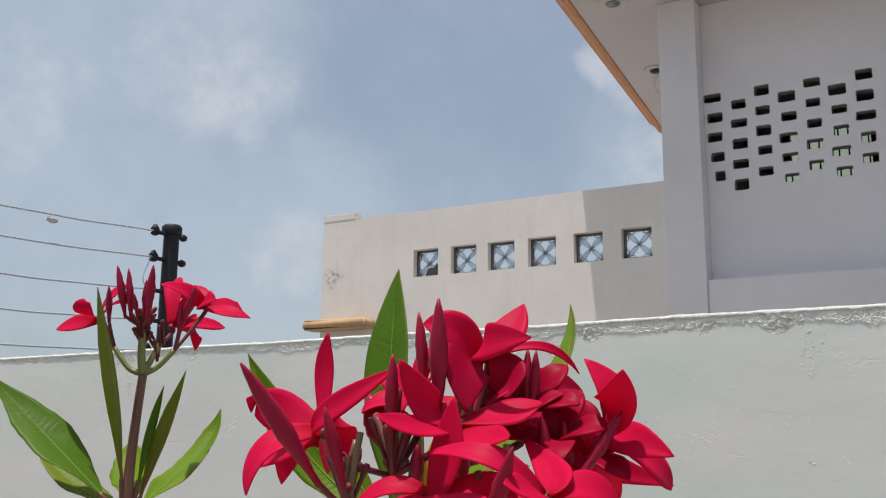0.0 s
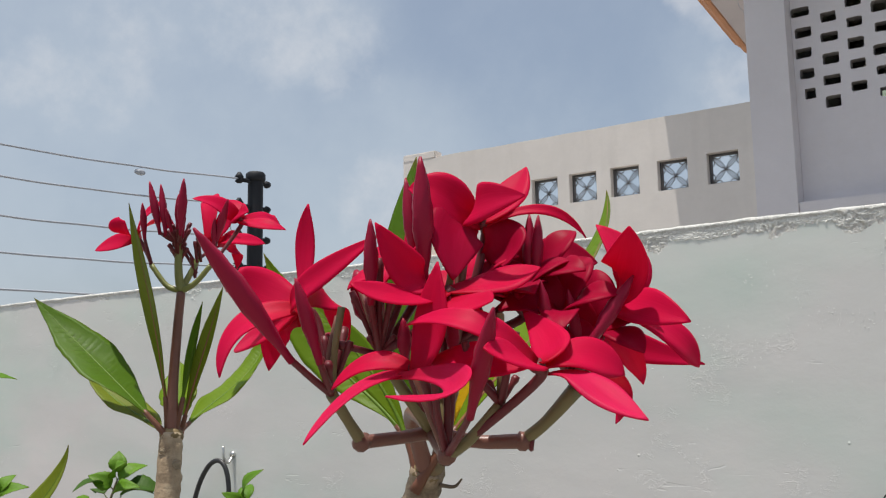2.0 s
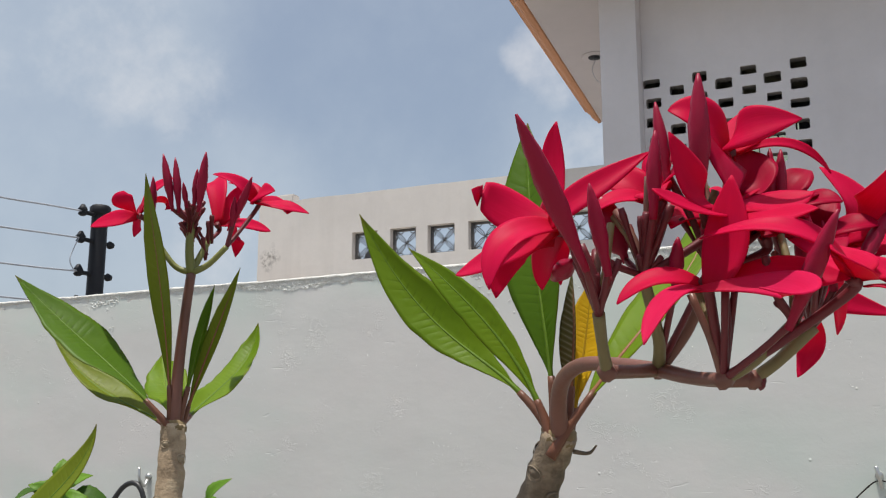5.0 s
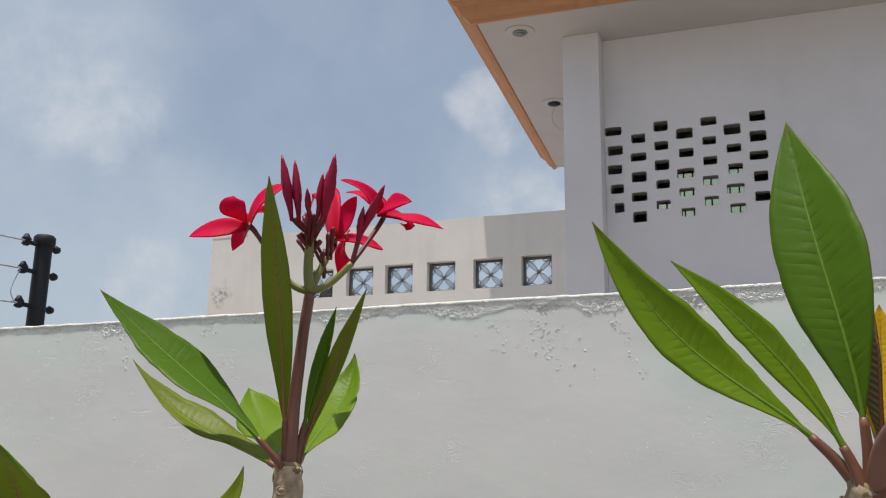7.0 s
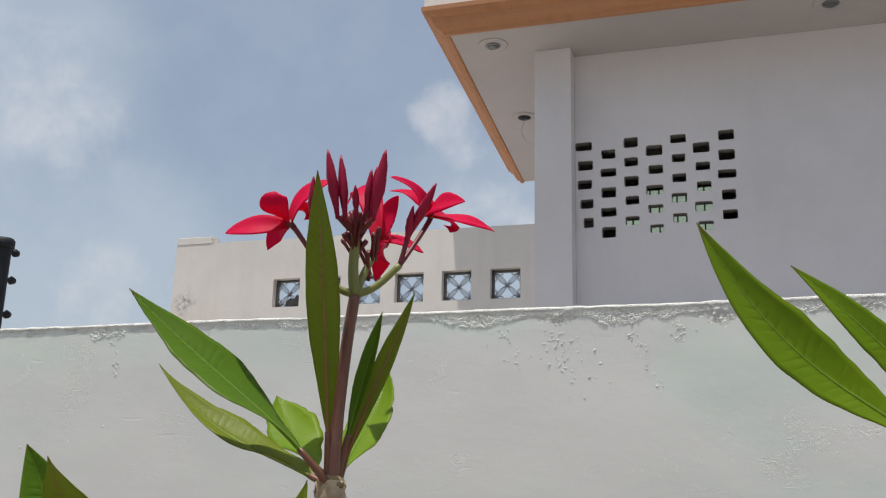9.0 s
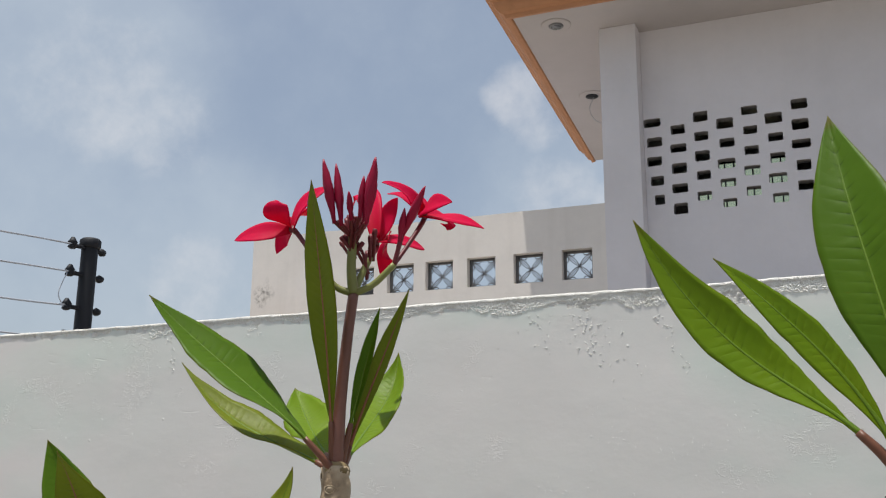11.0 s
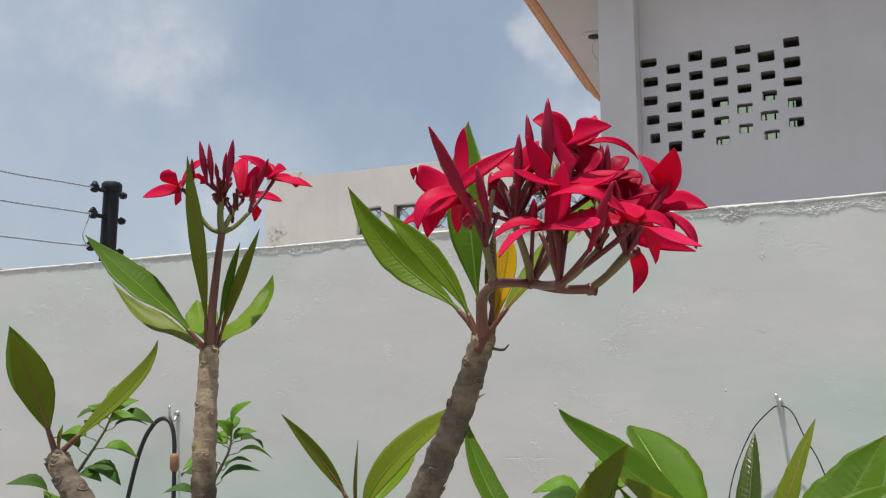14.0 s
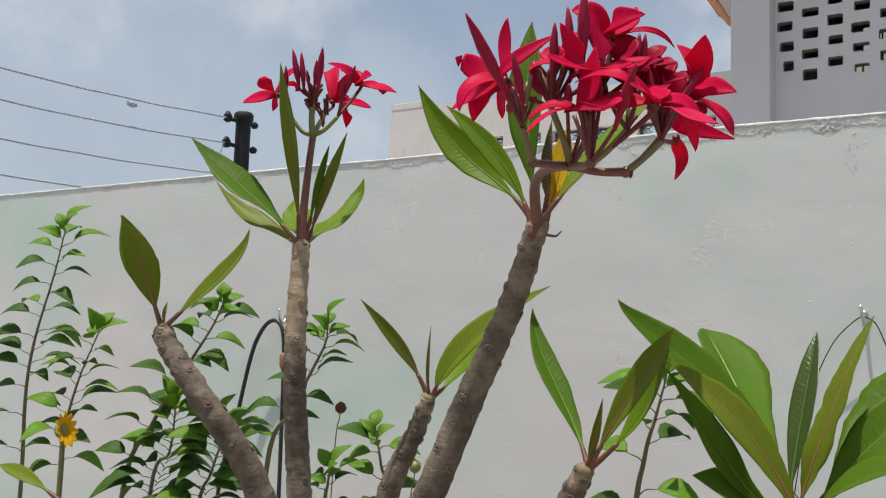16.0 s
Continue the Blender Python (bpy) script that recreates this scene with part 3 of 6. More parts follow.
def chips(x, depth):
    """How far crumbs of plaster stand out of the wall below its top edge."""
    strength, reach = crumbled(x)
    fade = min(1.0, max(0.0, (reach - depth) / 0.012))
    p = Vector((x, 0, depth * 1.5))
    n = noise.noise(p * 150) + 0.9 * noise.noise(p * 250 + Vector((3, 1, 0))) + 0.5 * noise.noise(p * 45)
    return fade * max(-0.35, min(1.0, n * 2.2)) * max(0.2, min(0.75, strength))


def boundary_wall():
    """Hand-plastered garden wall: wavy face, a rounded crest and crumbs of plaster hanging below it."""
    xs = [-14, -9, -6, -4.5] + [-3.4 + 0.012 * i for i in range(84)] + [-2.4 + 0.0024 * i for i in range(1294)] + [0.72 + 0.03 * i for i in range(15)] + [1.3, 2.2, 4, 7, 12]
    zs = [-0.2, 0.3, 0.6, 0.8] + [0.9 + 0.03 * i for i in range(23)] + [1.600 + 0.02 * i for i in range(2)] + [1.643 + 0.0021 * i for i in range(23)] + [WALL_TOP - 0.0012]
    bm = bmesh.new()
    grid = []
    for x in xs:
        col = []
        rise = 0.004 * min(1.5, max(-1.0, x + 1.0)) + 0.0016 * noise.noise(Vector((x * 4, 0, 0))) + 0.0010 * noise.noise(Vector((x * 40, 5, 0)))
        for z in zs:
            p = Vector((x, 0, z))
            depth = WALL_TOP - z
            y = 0.0022 * noise.noise(p * 2.1) + 0.0011 * noise.noise(p * 9)
            if depth < 0.075:
                y -= 0.0032 * chips(x, depth) if depth > 0.005 else 0.0022 + 0.0008 * noise.noise(p * 60)
            col.append(bm.verts.new((x, WALL_Y + y, z + rise * max(0.0, 1 - depth / 0.05))))
        for k, back in enumerate((0.0025, 0.006, 0.02, 0.05, WALL_T)):
            p = Vector((x, back * 3, 0))
            col.append(bm.verts.new((x, WALL_Y + back, WALL_TOP + (0.0010, 0.0018, 0.002, 0.002, 0.002)[k] + rise + 0.0012 * noise.noise(p * 40 + Vector((k, 0, 0))))))
        col.append(bm.verts.new((x, WALL_Y + WALL_T, -0.2)))
        grid.append(col)
    for a, b in zip(grid, grid[1:]):
        for i in range(len(a)):
            j = (i + 1) % len(a)
            bm.faces.new((a[i], b[i], b[j], a[j]))
    bm.faces.new(grid[0])
    bm.faces.new(grid[-1][::-1])
    ob = solo("wall_south", bm, MAT["boundary"], "pale grey-green painted boundary wall with crumbling plaster along its top", "wall", "structure", True)
    ob.data.materials.append(MAT["plaster_top"])
    for f in ob.data.polygons:
        x, depth = f.center.x, WALL_TOP - f.center.z
        # crest strip always gets the paler plaster, its sunlit edge put into colour
        if depth < 0.0045 or depth < crumbled(x)[1] + 0.010 * noise.noise(Vector((x * 70, 1, depth * 90))):
            f.material_index = 1
    return ob


def crumb_places():
    """Where loose crumbs of plaster cling to the wall: (x, z, size), thick below the crest, then in trails and patches."""
    rnd = random.Random(12)
    out = []

    def crest(x0, x1, per_metre, reach):
        for _ in range(int((x1 - x0) * per_metre)):
            x = rnd.uniform(x0, x1)
            gap = noise.noise(Vector((x * 9, 3.0, 0)))
            deep = reach * (0.55 + 0.9 * max(-0.3, gap) + 0.35 * noise.noise(Vector((x * 34, 7.0, 0))))
            out.append((x, WALL_TOP - 0.002 - max(0.002, deep) * rnd.random() ** 1.25, rnd.uniform(0.5, 1.0)))
    crest(-0.72, 0.70, 4200, 0.023)
    crest(-0.86, -0.70, 1700, 0.016)
    crest(-2.2, -0.86, 260, 0.006)
    crest(-1.085, -1.015, 1900, 0.022)

    def trail(x0, z0, x1, z1, count, wide):
        for _ in range(count):
            u = rnd.random() ** 1.3
            x = x0 + (x1 - x0) * u + rnd.gauss(0, wide) + 0.006 * noise.noise(Vector((x0, u * 5, 0)))
            out.append((x, z0 + (z1 - z0) * u, rnd.uniform(0.28, 0.7)))
    trail(-1.035, 1.685, -1.030, 1.655, 40, .011)
    trail(-1.028, 1.648, -1.024, 1.600, 26, .003)
    trail(-0.860, 1.690, -0.855, 1.655, 45, .009)
    trail(-0.272, 1.672, -0.265, 1.600, 55, .017)
    trail(-0.240, 1.650, -0.225, 1.560, 26, .020)
    trail(-0.345, 1.665, -0.335, 1.610, 26, .012)
    trail(-0.091, 1.670, -0.086, 1.640, 40, .005)
    trail(-0.155, 1.655, -0.112, 1.565, 34, .005)
    trail(0.30, 1.665, 0.31, 1.60, 30, .012)
    for x, z, w, t, count in ((.055, 1.535, .035, .012, 45), (.09, 1.505, .03, .016, 45), (.215, 1.555, .04, .016, 70), (.255, 1.535, .05, .02, 40), (-.02, 1.50, .06, .02, 26),
                              (-.235, 1.47, .05, .02, 40), (-.30, 1.40, .04, .02, 24), (.12, 1.61, .03, .02, 30), (-.12, 1.465, .05, .012, 30), (.33, 1.49, .04, .012, 24), (-.66, 1.53, .06, .03, 20), (-1.3, 1.5, .10, .04, 18)):
        for _ in range(int(count * .7)):
            out.append((rnd.gauss(x, w * .6), rnd.gauss(z, t * .6), rnd.uniform(.16, .40)))
    for _ in range(330):
        out.append((rnd.uniform(-1.9, .75), rnd.uniform(1.0, 1.66), rnd.uniform(.18, .42)))
    return out


def wall_crumbs(wall):
    """Worm-shaped crumbs and blisters of plaster, each with its own bend, joined into one skin on the wall's face."""
    rnd = random.Random(5)
    verts, faces = [], []
    for x, z, size in crumb_places():
        long_ = rnd.uniform(.0018, .0052) * size
        wide = rnd.uniform(.0008, .0015) * size
        high = rnd.uniform(.0009, .0018) * size
        a = rnd.gauss(0, .8)
        c, s = math.cos(a), math.sin(a)
        bend = rnd.uniform(-.9, .9)
        y = WALL_Y + 0.0022 * noise.noise(Vector((x, 0, z)) * 2.1) + 0.0011 * noise.noise(Vector((x, 0, z)) * 9)
        n0 = len(verts)
        for i, u in enumerate((-1, -.62, 0, .62, 1)):
            r = (0.25, .85, 1, .8, .2)[i] * rnd.uniform(.8, 1.2)
            for v, h in ((-1, -.25), (-.62, .62), (.1, 1.0), (.7, .55), (1, -.25)):
                px, pz = u * long_, v * wide * r + bend * wide * (u * u - .4)
                verts.append((x + px * c - pz * s, y - high * h * (r if h > 0 else 1), z + px * s + pz * c))
        for i in range(4):
            for j in range(4):
                k = n0 + i * 5 + j
                faces.append((k, k + 5, k + 6, k + 1))
            faces.append((n0 + i * 5 + 4, n0 + i * 5 + 9, n0 + i * 5 + 5, n0 + i * 5))
        faces.append(tuple(n0 + j for j in range(5)))
        faces.append(tuple(n0 + 20 + j for j in (4, 3, 2, 1, 0)))
    me = bpy.data.meshes.new("plaster_crumbs")
    me.from_pydata(verts, [], faces)
    me.materials.append(MAT["crumbs"])
    ob = new("plaster_crumbs", me)
    ob.parent = wall
    return tagged(ob, "pale crumbs and blisters of loose plaster", "", "", "stuff")


wall_crumbs(boundary_wall())

# ---- neighbouring house ----
SOFFIT = 5.885
JALI_X = [-4.605, -4.155, -3.724, -3.273, -2.786, -2.300]
JALI_W, JALI_Z = 0.300, (3.348, 3.645)


def house():
    h = thing("house", (0, FRONT, 0), "two-storey house in grey-white plaster with ochre cornice and pierced brick screen", "house")
    # parapet of the terrace, pierced for six lattice blocks, with a raised end
    bm = bmesh.new()
    holes = [(x, x + JALI_W, *JALI_Z) for x in JALI_X]
    xs = [-5.79, -5.36] + [-5.1 + 0.2 * i for i in range(17)] + [-1.8642]
    pierced(bm, xs, [0, 1.5, 2.6, 3.0, 4.072], FRONT, FRONT + 0.13, holes)
    for v in bm.verts:
        if v.co.z > 4.0:
            v.co.z += 0.010 * noise.noise(Vector((v.co.x * 2.3, 0, 0))) + 0.004 * noise.noise(Vector((v.co.x * 9, 0, 0)))
    part("parapet", bm, MAT["parapet"], h, "weathered grey-white parapet wall with dark water stains", False)
    bm = bmesh.new()
    box(bm, (-5.795, FRONT - 0.004, 4.06), (-5.35, FRONT + 0.135, 4.150), 0.012)
    part("parapet_end", bm, MAT["parapet"], h, "", False)
    # terrace slab behind it, lower storey
    bm = bmesh.new()
    box(bm, (-5.78, FRONT + 0.135, 0), (-1.87, BACK, 2.75))
    part("lower_storey", bm, MAT["facade"], h, "", False)
    bm = bmesh.new()
    box(bm, (-5.87, FRONT - 0.24, 2.815), (-5.06, FRONT - 0.002, 2.925), 0.02)
    part("ledge", bm, MAT["ledge"], h, "tan painted projecting ledge")
    # corner pilaster and panel below the screen
    bm = bmesh.new()
    box(bm, (-1.864, FRONT - 0.002, 0), (-1.502, FRONT + 0.36, SOFFIT - 0.002), 0.0015)
    part("pilaster", bm, MAT["facade"], h, "", False)
    bm = bmesh.new()
    box(bm, (-1.500, FRONT + 0.015, 0), (6.0, FRONT + 0.36, 3.085), 0.008)
    part("lower_wall", bm, MAT["facade"], h, "", False)
    # pierced brick screen
    holes = []
    rnd = random.Random(4)
    for c in range(7):
        right = -1.331 + 0.2237 * c
        for r in range(5):
            top = 4.950 - 0.1985 * r - (0.0985 if c % 2 else 0.0)
            w, t = 0.146 + rnd.uniform(-.014, .016), 0.098 + rnd.uniform(-.010, .008)
            e = rnd.uniform(-.008, .008)
            x0 = -1.499 if (c, r) == (0, 0) else right - w
            if c == 0 and r > 2:
                x0 = right - w + 0.012 * r
            holes.append((x0, right + e, top - t + rnd.uniform(-.006, .006), top + rnd.uniform(-.006, .006)))
    bm = bmesh.new()
    cut = [(x0 - (.010 if x0 > -1.49 else 0), x1 + .010, z0 - .010, z1 + .010) for x0, x1, z0, z1 in holes]
    pierced(bm, [-1.500, 6.0], [3.085, SOFFIT - 0.002], 9.05, 9.16, cut)
    screen = part("brick_screen", bm, MAT["facade"], h, "plastered wall pierced by five rows of brick-sized holes", False)
    screen.data.materials.append(MAT["raw_brick"])
    for f in screen.data.polygons:
        if abs(f.normal.y) < 0.5 or f.center.y > 9.1:
            f.material_index = 1
    # mortar lips round the holes, with worn corners
    for (x0, x1, z0, z1), (a0, a1, b0, b1) in zip(holes, cut):
        outer, inner = [], []
        n = 32
        for i in range(n):
            a = 2 * math.pi * i / n
            c, s_ = math.cos(a), math.sin(a)
            k = 1 / max(abs(c), abs(s_))
            q = (abs(c) ** 11 + abs(s_) ** 11) ** (-1 / 11)
            outer.append(((a0 + a1) / 2 + c * k * (a1 - a0) / 2, (b0 + b1) / 2 + s_ * k * (b1 - b0) / 2))
            w = 1 + rnd.uniform(-.045, .02)
            inner.append(((x0 + x1) / 2 + c * q * w * (x1 - x0) / 2, (z0 + z1) / 2 + s_ * q * w * (z1 - z0) / 2))
        bm = bmesh.new()
        rings = [[bm.verts.new((x, y, z)) for x, z in ring] for ring, y in ((outer, 9.049), (inner, 9.050), (inner, 9.159), (outer, 9.161))]
        for r0, r1 in zip(rings, rings[1:] + rings[:1]):
            for i in range(n):
                bm.faces.new((r0[i], r0[(i + 1) % n], r1[(i + 1) % n], r1[i]))
        lip = part("hole_lip", bm, MAT["facade"], screen, "", False)
        lip.data.materials.append(MAT["raw_brick"])
        for f in lip.data.polygons:
            if f.center.y > 9.06:
                f.material_index = 1
    # room behind the screen
    bm = bmesh.new()
    box(bm, (-1.866, FRONT + 0.365, 2.755), (-1.74, BACK, SOFFIT - 0.002))
    part("side_wall", bm, MAT["room"], h, "", False)
    bm = bmesh.new()
    box(bm, (-1.735, 9.165, 2.9), (6.0, BACK - 0.13, 3.0))
    part("room_floor", bm, MAT["room"], h, "", False)
    bm = bmesh.new()
    box(bm, (5.9, 9.165, 3.005), (6.0, BACK - 0.13, SOFFIT - 0.002))
    part("end_wall", bm, MAT["room"], h, "", False)
    bm = bmesh.new()
    pierced(bm, [-1.735, 6.0], [2.755, SOFFIT - 0.002], BACK - 0.125, BACK, [(-1.2145, -0.25, 4.86, 5.64), (-1.448, -1.2146, 4.86, 5.24)])
    part("rear_wall", bm, MAT["room"], h, "", False)
    win = bmesh.new()
    for k in range(11):
        x = -1.448 + 0.1167 * k
        box(win, (x - .008, BACK - 0.09, 4.86), (x + .008, BACK - 0.04, 5.24 if k < 2 else 5.64))
    for x0, x1, z in ((-1.446, -0.252, 4.861), (-1.446, -1.216, 5.20), (-1.214, -0.252, 5.60)):
        box(win, (x0, BACK - 0.085, z), (x1, BACK - 0.045, z + 0.038))
    w = part("window", win, MAT["iron"], h, "dark-barred rear window seen through the screen", False)
    bm = bmesh.new()
    box(bm, (-1.2142, BACK - 0.068, 4.862), (-0.252, BACK - 0.062, 5.638))
    box(bm, (-1.4475, BACK - 0.068, 4.862), (-1.2148, BACK - 0.062, 5.238))
    pane = part("pane", bm, MAT["glass"], w, "pale green glass", False)
    pane.visible_shadow = False
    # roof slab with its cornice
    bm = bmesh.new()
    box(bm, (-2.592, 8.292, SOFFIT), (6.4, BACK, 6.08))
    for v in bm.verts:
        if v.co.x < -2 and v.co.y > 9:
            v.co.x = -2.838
    part("soffit", bm, MAT["soffit"], h, "painted eave soffit, its white toned down as shade", False)
    prof = [(0.0, -0.002), (0.012, -0.016), (0.05, -0.020), (0.062, 0.012), (0.10, 0.030), (0.135, 0.075), (0.150, 0.120), (0.185, 0.135), (0.205, 0.165), (0.228, 0.170), (0.230, 0.215), (0.0, 0.218)]
    path = [((6.4, 8.290), (0, -1)), ((-2.594, 8.290), (-1, -1)), ((-2.840, BACK + 0.02), (-1, 0))]
    bm = bmesh.new()
    rings = [[bm.verts.new((x + o[0] * d, y + o[1] * d, SOFFIT + z)) for d, z in prof] for (x, y), o in path]
    for a, b in zip(rings, rings[1:]):
        for j in range(len(prof)):
            k = (j + 1) % len(prof)
            bm.faces.new((a[j], a[k], b[k], b[j]))
    bm.faces.new(rings[0])
    bm.faces.new(rings[-1][::-1])
    part("cornice", bm, MAT["cornice"], h, "ochre painted stepped cornice", False)
    bm = bmesh.new()
    box(bm, (-2.80, 8.085, 6.105), (6.4, BACK, 6.62))
    for v in bm.verts:
        if v.co.x < -2 and v.co.y > 9:
            v.co.x = -3.05
    part("roof_parapet", bm, MAT["parapet"], h, "cracked white roof parapet", False)
    # recessed eave lamps
    for x, y, lit in ((-2.236, 8.588, True), (-2.33, 10.46, False), (0.906, 8.53, True)):
        bm = bmesh.new()
        spindle(bm, (x, y, SOFFIT + 0.001), (x, y, SOFFIT - 0.012), [(0, 0.150), (0.6, 0.148), (1, 0.135)], 28)
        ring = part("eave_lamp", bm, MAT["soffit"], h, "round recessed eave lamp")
        bm = bmesh.new()
        spindle(bm, (x, y, SOFFIT - 0.0125), (x, y, SOFFIT - 0.026), [(0, 0.074), (0.5, 0.074), (1, 0.062)], 24)
        part("trim_ring", bm, MAT["lamp_rim"] if lit else MAT["iron"], ring)
        bm = bmesh.new()
        spindle(bm, (x, y, SOFFIT - 0.0262), (x, y, SOFFIT - 0.030), [(0, 0.050), (1, 0.045)], 20)
        part("lens", bm, MAT["lamp_glass"] if lit else MAT["iron"], ring)
        if not lit:
            bm = bmesh.new()
            tube(bm, [(x + .02, y, SOFFIT - 0.03), (x - .03, y, SOFFIT - 0.16), (x + .02, y, SOFFIT - 0.30), (x + .14, y, SOFFIT - 0.38)], [0.003, 0.003], 6)
            part("loose_wire", bm, MAT["cable"], ring)
    return h


HOUSE = house()


def jali(x):
    """A cast cement lattice block: border, a pointed star of crossed lens-shaped ribs and eight scallops."""
    z0, z1 = JALI_Z
    y0, y1 = FRONT + 0.075, FRONT + 0.115
    cx, cz, s = x + JALI_W / 2, (z0 + z1) / 2, JALI_W / 2 - 0.004
    bm = bmesh.new()
    for lo, hi in (((x + .002, z0 + .002), (x + .022, z1 - .002)), ((x + JALI_W - .022, z0 + .002), (x + JALI_W - .002, z1 - .002)),
                   ((x + .0221, z0 + .002), (x + JALI_W - .0221, z0 + .02)), ((x + .0221, z1 - .02), (x + JALI_W - .0221, z1 - .002))):
        box(bm, (lo[0], y0, lo[1]), (hi[0], y1, hi[1]))
    ym = (y0 + y1) / 2

    def rib(pts, r):
        tube(bm, [(cx + a, ym, cz + b) for a, b in pts], [r, r], 6, 5)
    q = s - 0.014
    for sx, sz in ((1, 1), (1, -1), (-1, 1), (-1, -1)):
        for bow in (0.013, -0.013):
            rib([(sx * k * q + sx * bow * math.sin(math.pi * k ** .8), sz * k * q - sz * bow * math.sin(math.pi * k ** .8)) for k in (0, .25, .5, .75, 1)], 0.0044)
        rib([(sx * k * q, sz * k * q) for k in (0, .5, 1)], 0.0034)
    spindle(bm, (cx, ym - .008, cz), (cx, ym + .008, cz), [(0, .012), (1, .012)], 10)
    for c, n in ((1, 0), (0, 1), (-1, 0), (0, -1)):
        for mid in (-.5, .5):
            pts = []
            for i in range(7):
                a = math.pi * (i / 6 - 0.5)
                u, w = q - 0.028 * math.cos(a), mid * q * 1.06 + 0.030 * math.sin(a)
                pts.append((c * u - n * w, n * u + c * w))
            rib(pts, 0.0052)
    return part("lattice_block", bm, MAT["lattice"], HOUSE, "grey cement lattice block with a star pattern")


for x in JALI_X:
    jali(x)

# a broken shard lodged in the first block
x = JALI_X[0]
bm = bmesh.new()
shard = [(x + .085, 3.372), (x + .275, 3.368), (x + .272, 3.470), (x + .215, 3.500), (x + .190, 3.455), (x + .135, 3.462), (x + .100, 3.425)]
rings = [[bm.verts.new((a, y, b)) for a, b in shard] for y in (FRONT + .118, FRONT + .128)]
bm.faces.new(rings[0])
bm.faces.new(rings[1][::-1])
for i in range(len(shard)):
    j = (i + 1) % len(shard)
    bm.faces.new((rings[0][i], rings[1][i], rings[1][j], rings[0][j]))
part("broken_shard", bm, MAT["lattice"], HOUSE, "broken dark piece behind the first lattice block", False)

# ---- street pole and lines ----
POLE = (-7.9, 8.63)


def street_pole():
    x, y = POLE
    p = thing("utility_pole", (x, y, 0), "dark iron utility pole carrying a stack of overhead lines", "utility pole")
    bm = bmesh.new()
    spindle(bm, (x, y, -0.2), (x, y, 4.19), [(0, .105), (.5, .1), (.985, .094), (1, .088)], 14)
    part("post", bm, MAT["iron"], p)
    bm = bmesh.new()
    spindle(bm, (x, y, 4.10), (x, y, 4.215), [(0, .112), (.15, .122), (.8, .122), (1, .10)], 14)
    part("cap", bm, MAT["iron"], p)
    for z in (4.09, 3.77, 3.38, 3.02, 2.66):
        bm = bmesh.new()
        spindle(bm, (x + .02, y + .22, z), (x - .02, y - .27, z), [(0, .036), (.1, .05), (.16, .026), (.8, .026), (1, .03)], 8)
        arm = part("cross_arm", bm, MAT["iron"], p)
        bm = bmesh.new()
        spindle(bm, (x - .01, y - .27, z - .05), (x - .01, y - .27, z + .085), [(0, .03), (.15, .055), (.35, .035), (.55, .058), (.75, .04), (1, .02)], 10)
        part("insulator", bm, MAT["iron"], arm)
    bm = bmesh.new()
    tube(bm, [(x, y - .32, 3.75), (x, y - .42, 3.5), (x, y - .33, 3.36)], [.006, .006], 6)
    part("jumper_wire", bm, MAT["cable"], p)
    for i, z in enumerate((4.09, 3.77, 3.38, 3.02, 2.66)):
        bm = bmesh.new()
        y0, ym = y - .28, 4.3
        k = 0.20 / (y0 - ym) ** 2 * 1.05
        pts = [(x, yy, z + (3.4 - z) * .10 * (y0 - yy) / (y0 - .2) - 0.205 + k * (yy - ym) ** 2 + 0.004 * math.sin(yy * 5 + i)) for yy in np.linspace(y0, 0.2, 16)]
        tube(bm, pts, [.0115, .0115], 6, 3)
        if i == 0:
            spindle(bm, (x, 6.92, pts[4][2] - .012), (x, 6.80, pts[4][2] - .012), [(0, .02), (.3, .035), (.7, .035), (1, .02)], 8)
        part("line", bm, MAT["cable"], p)


street_pole()


# ---- fittings on the boundary wall ----
def wall_hook(x, z, tall):
    h = thing("wall_hook", (x, WALL_Y, z), "small bright steel hook screwed into the wall", "hook")
    bm = bmesh.new()
    spindle(bm, (x, WALL_Y + .004, z), (x, WALL_Y - .006, z), [(0, .006), (1, .005)], 12)
    part("rosette", bm, MAT["steel"], h)
    bm = bmesh.new()
    y = WALL_Y
    tube(bm, [(x, y - .004, z - .006), (x + .002, y - .016, z - .016), (x, y - .026, z - .004), (x - .003, y - .025, z + tall)], [.0032, .0026], 8)
    part("hook_arm", bm, MAT["steel"], h)


wall_hook(0.316, 1.361, 0.012)
wall_hook(-0.915, 1.345, 0.016)

bm = bmesh.new()
y = WALL_Y - 0.018
tube(bm, [(.205, y + .012, 1.06), (.220, y + .008, 1.15), (.236, y + .006, 1.235), (.268, y, 1.308), (.300, y - .002, 1.345), (.318, y - .003, 1.354), (.336, y - .002, 1.343),
          (.352, y, 1.305), (.373, y + .004, 1.262), (.392, y + .008, 1.19), (.40, y + .012, 1.08), (.35, y + .013, 1.0), (.26, y + .013, 1.0), (.205, y + .012, 1.06)], [.0010, .0010], 6, 8)
solo("wire_loop", bm, MAT["wire"], "thin black wire loop hanging from a wall hook", "wire", smooth=True)

hose = thing("garden_hose", (-.95, 1.385, 0), "black rubber hose looped over a wall hook", "hose")
bm = bmesh.new()
y = 1.386
tube(bm, [(-1.10, y, .0), (-1.09, y, .5), (-1.068, y, .93), (-1.026, y, 1.096), (-.988, y, 1.255), (-.955, y, 1.318), (-.922, y, 1.334), (-.900, y, 1.312), (-.892, y, 1.25), (-.888, y, 1.1), (-.88, y, .6), (-.86, y, .01)], [.0048, .0048], 10, 8)
part("hose_tube", bm, MAT["rubber"], hose)
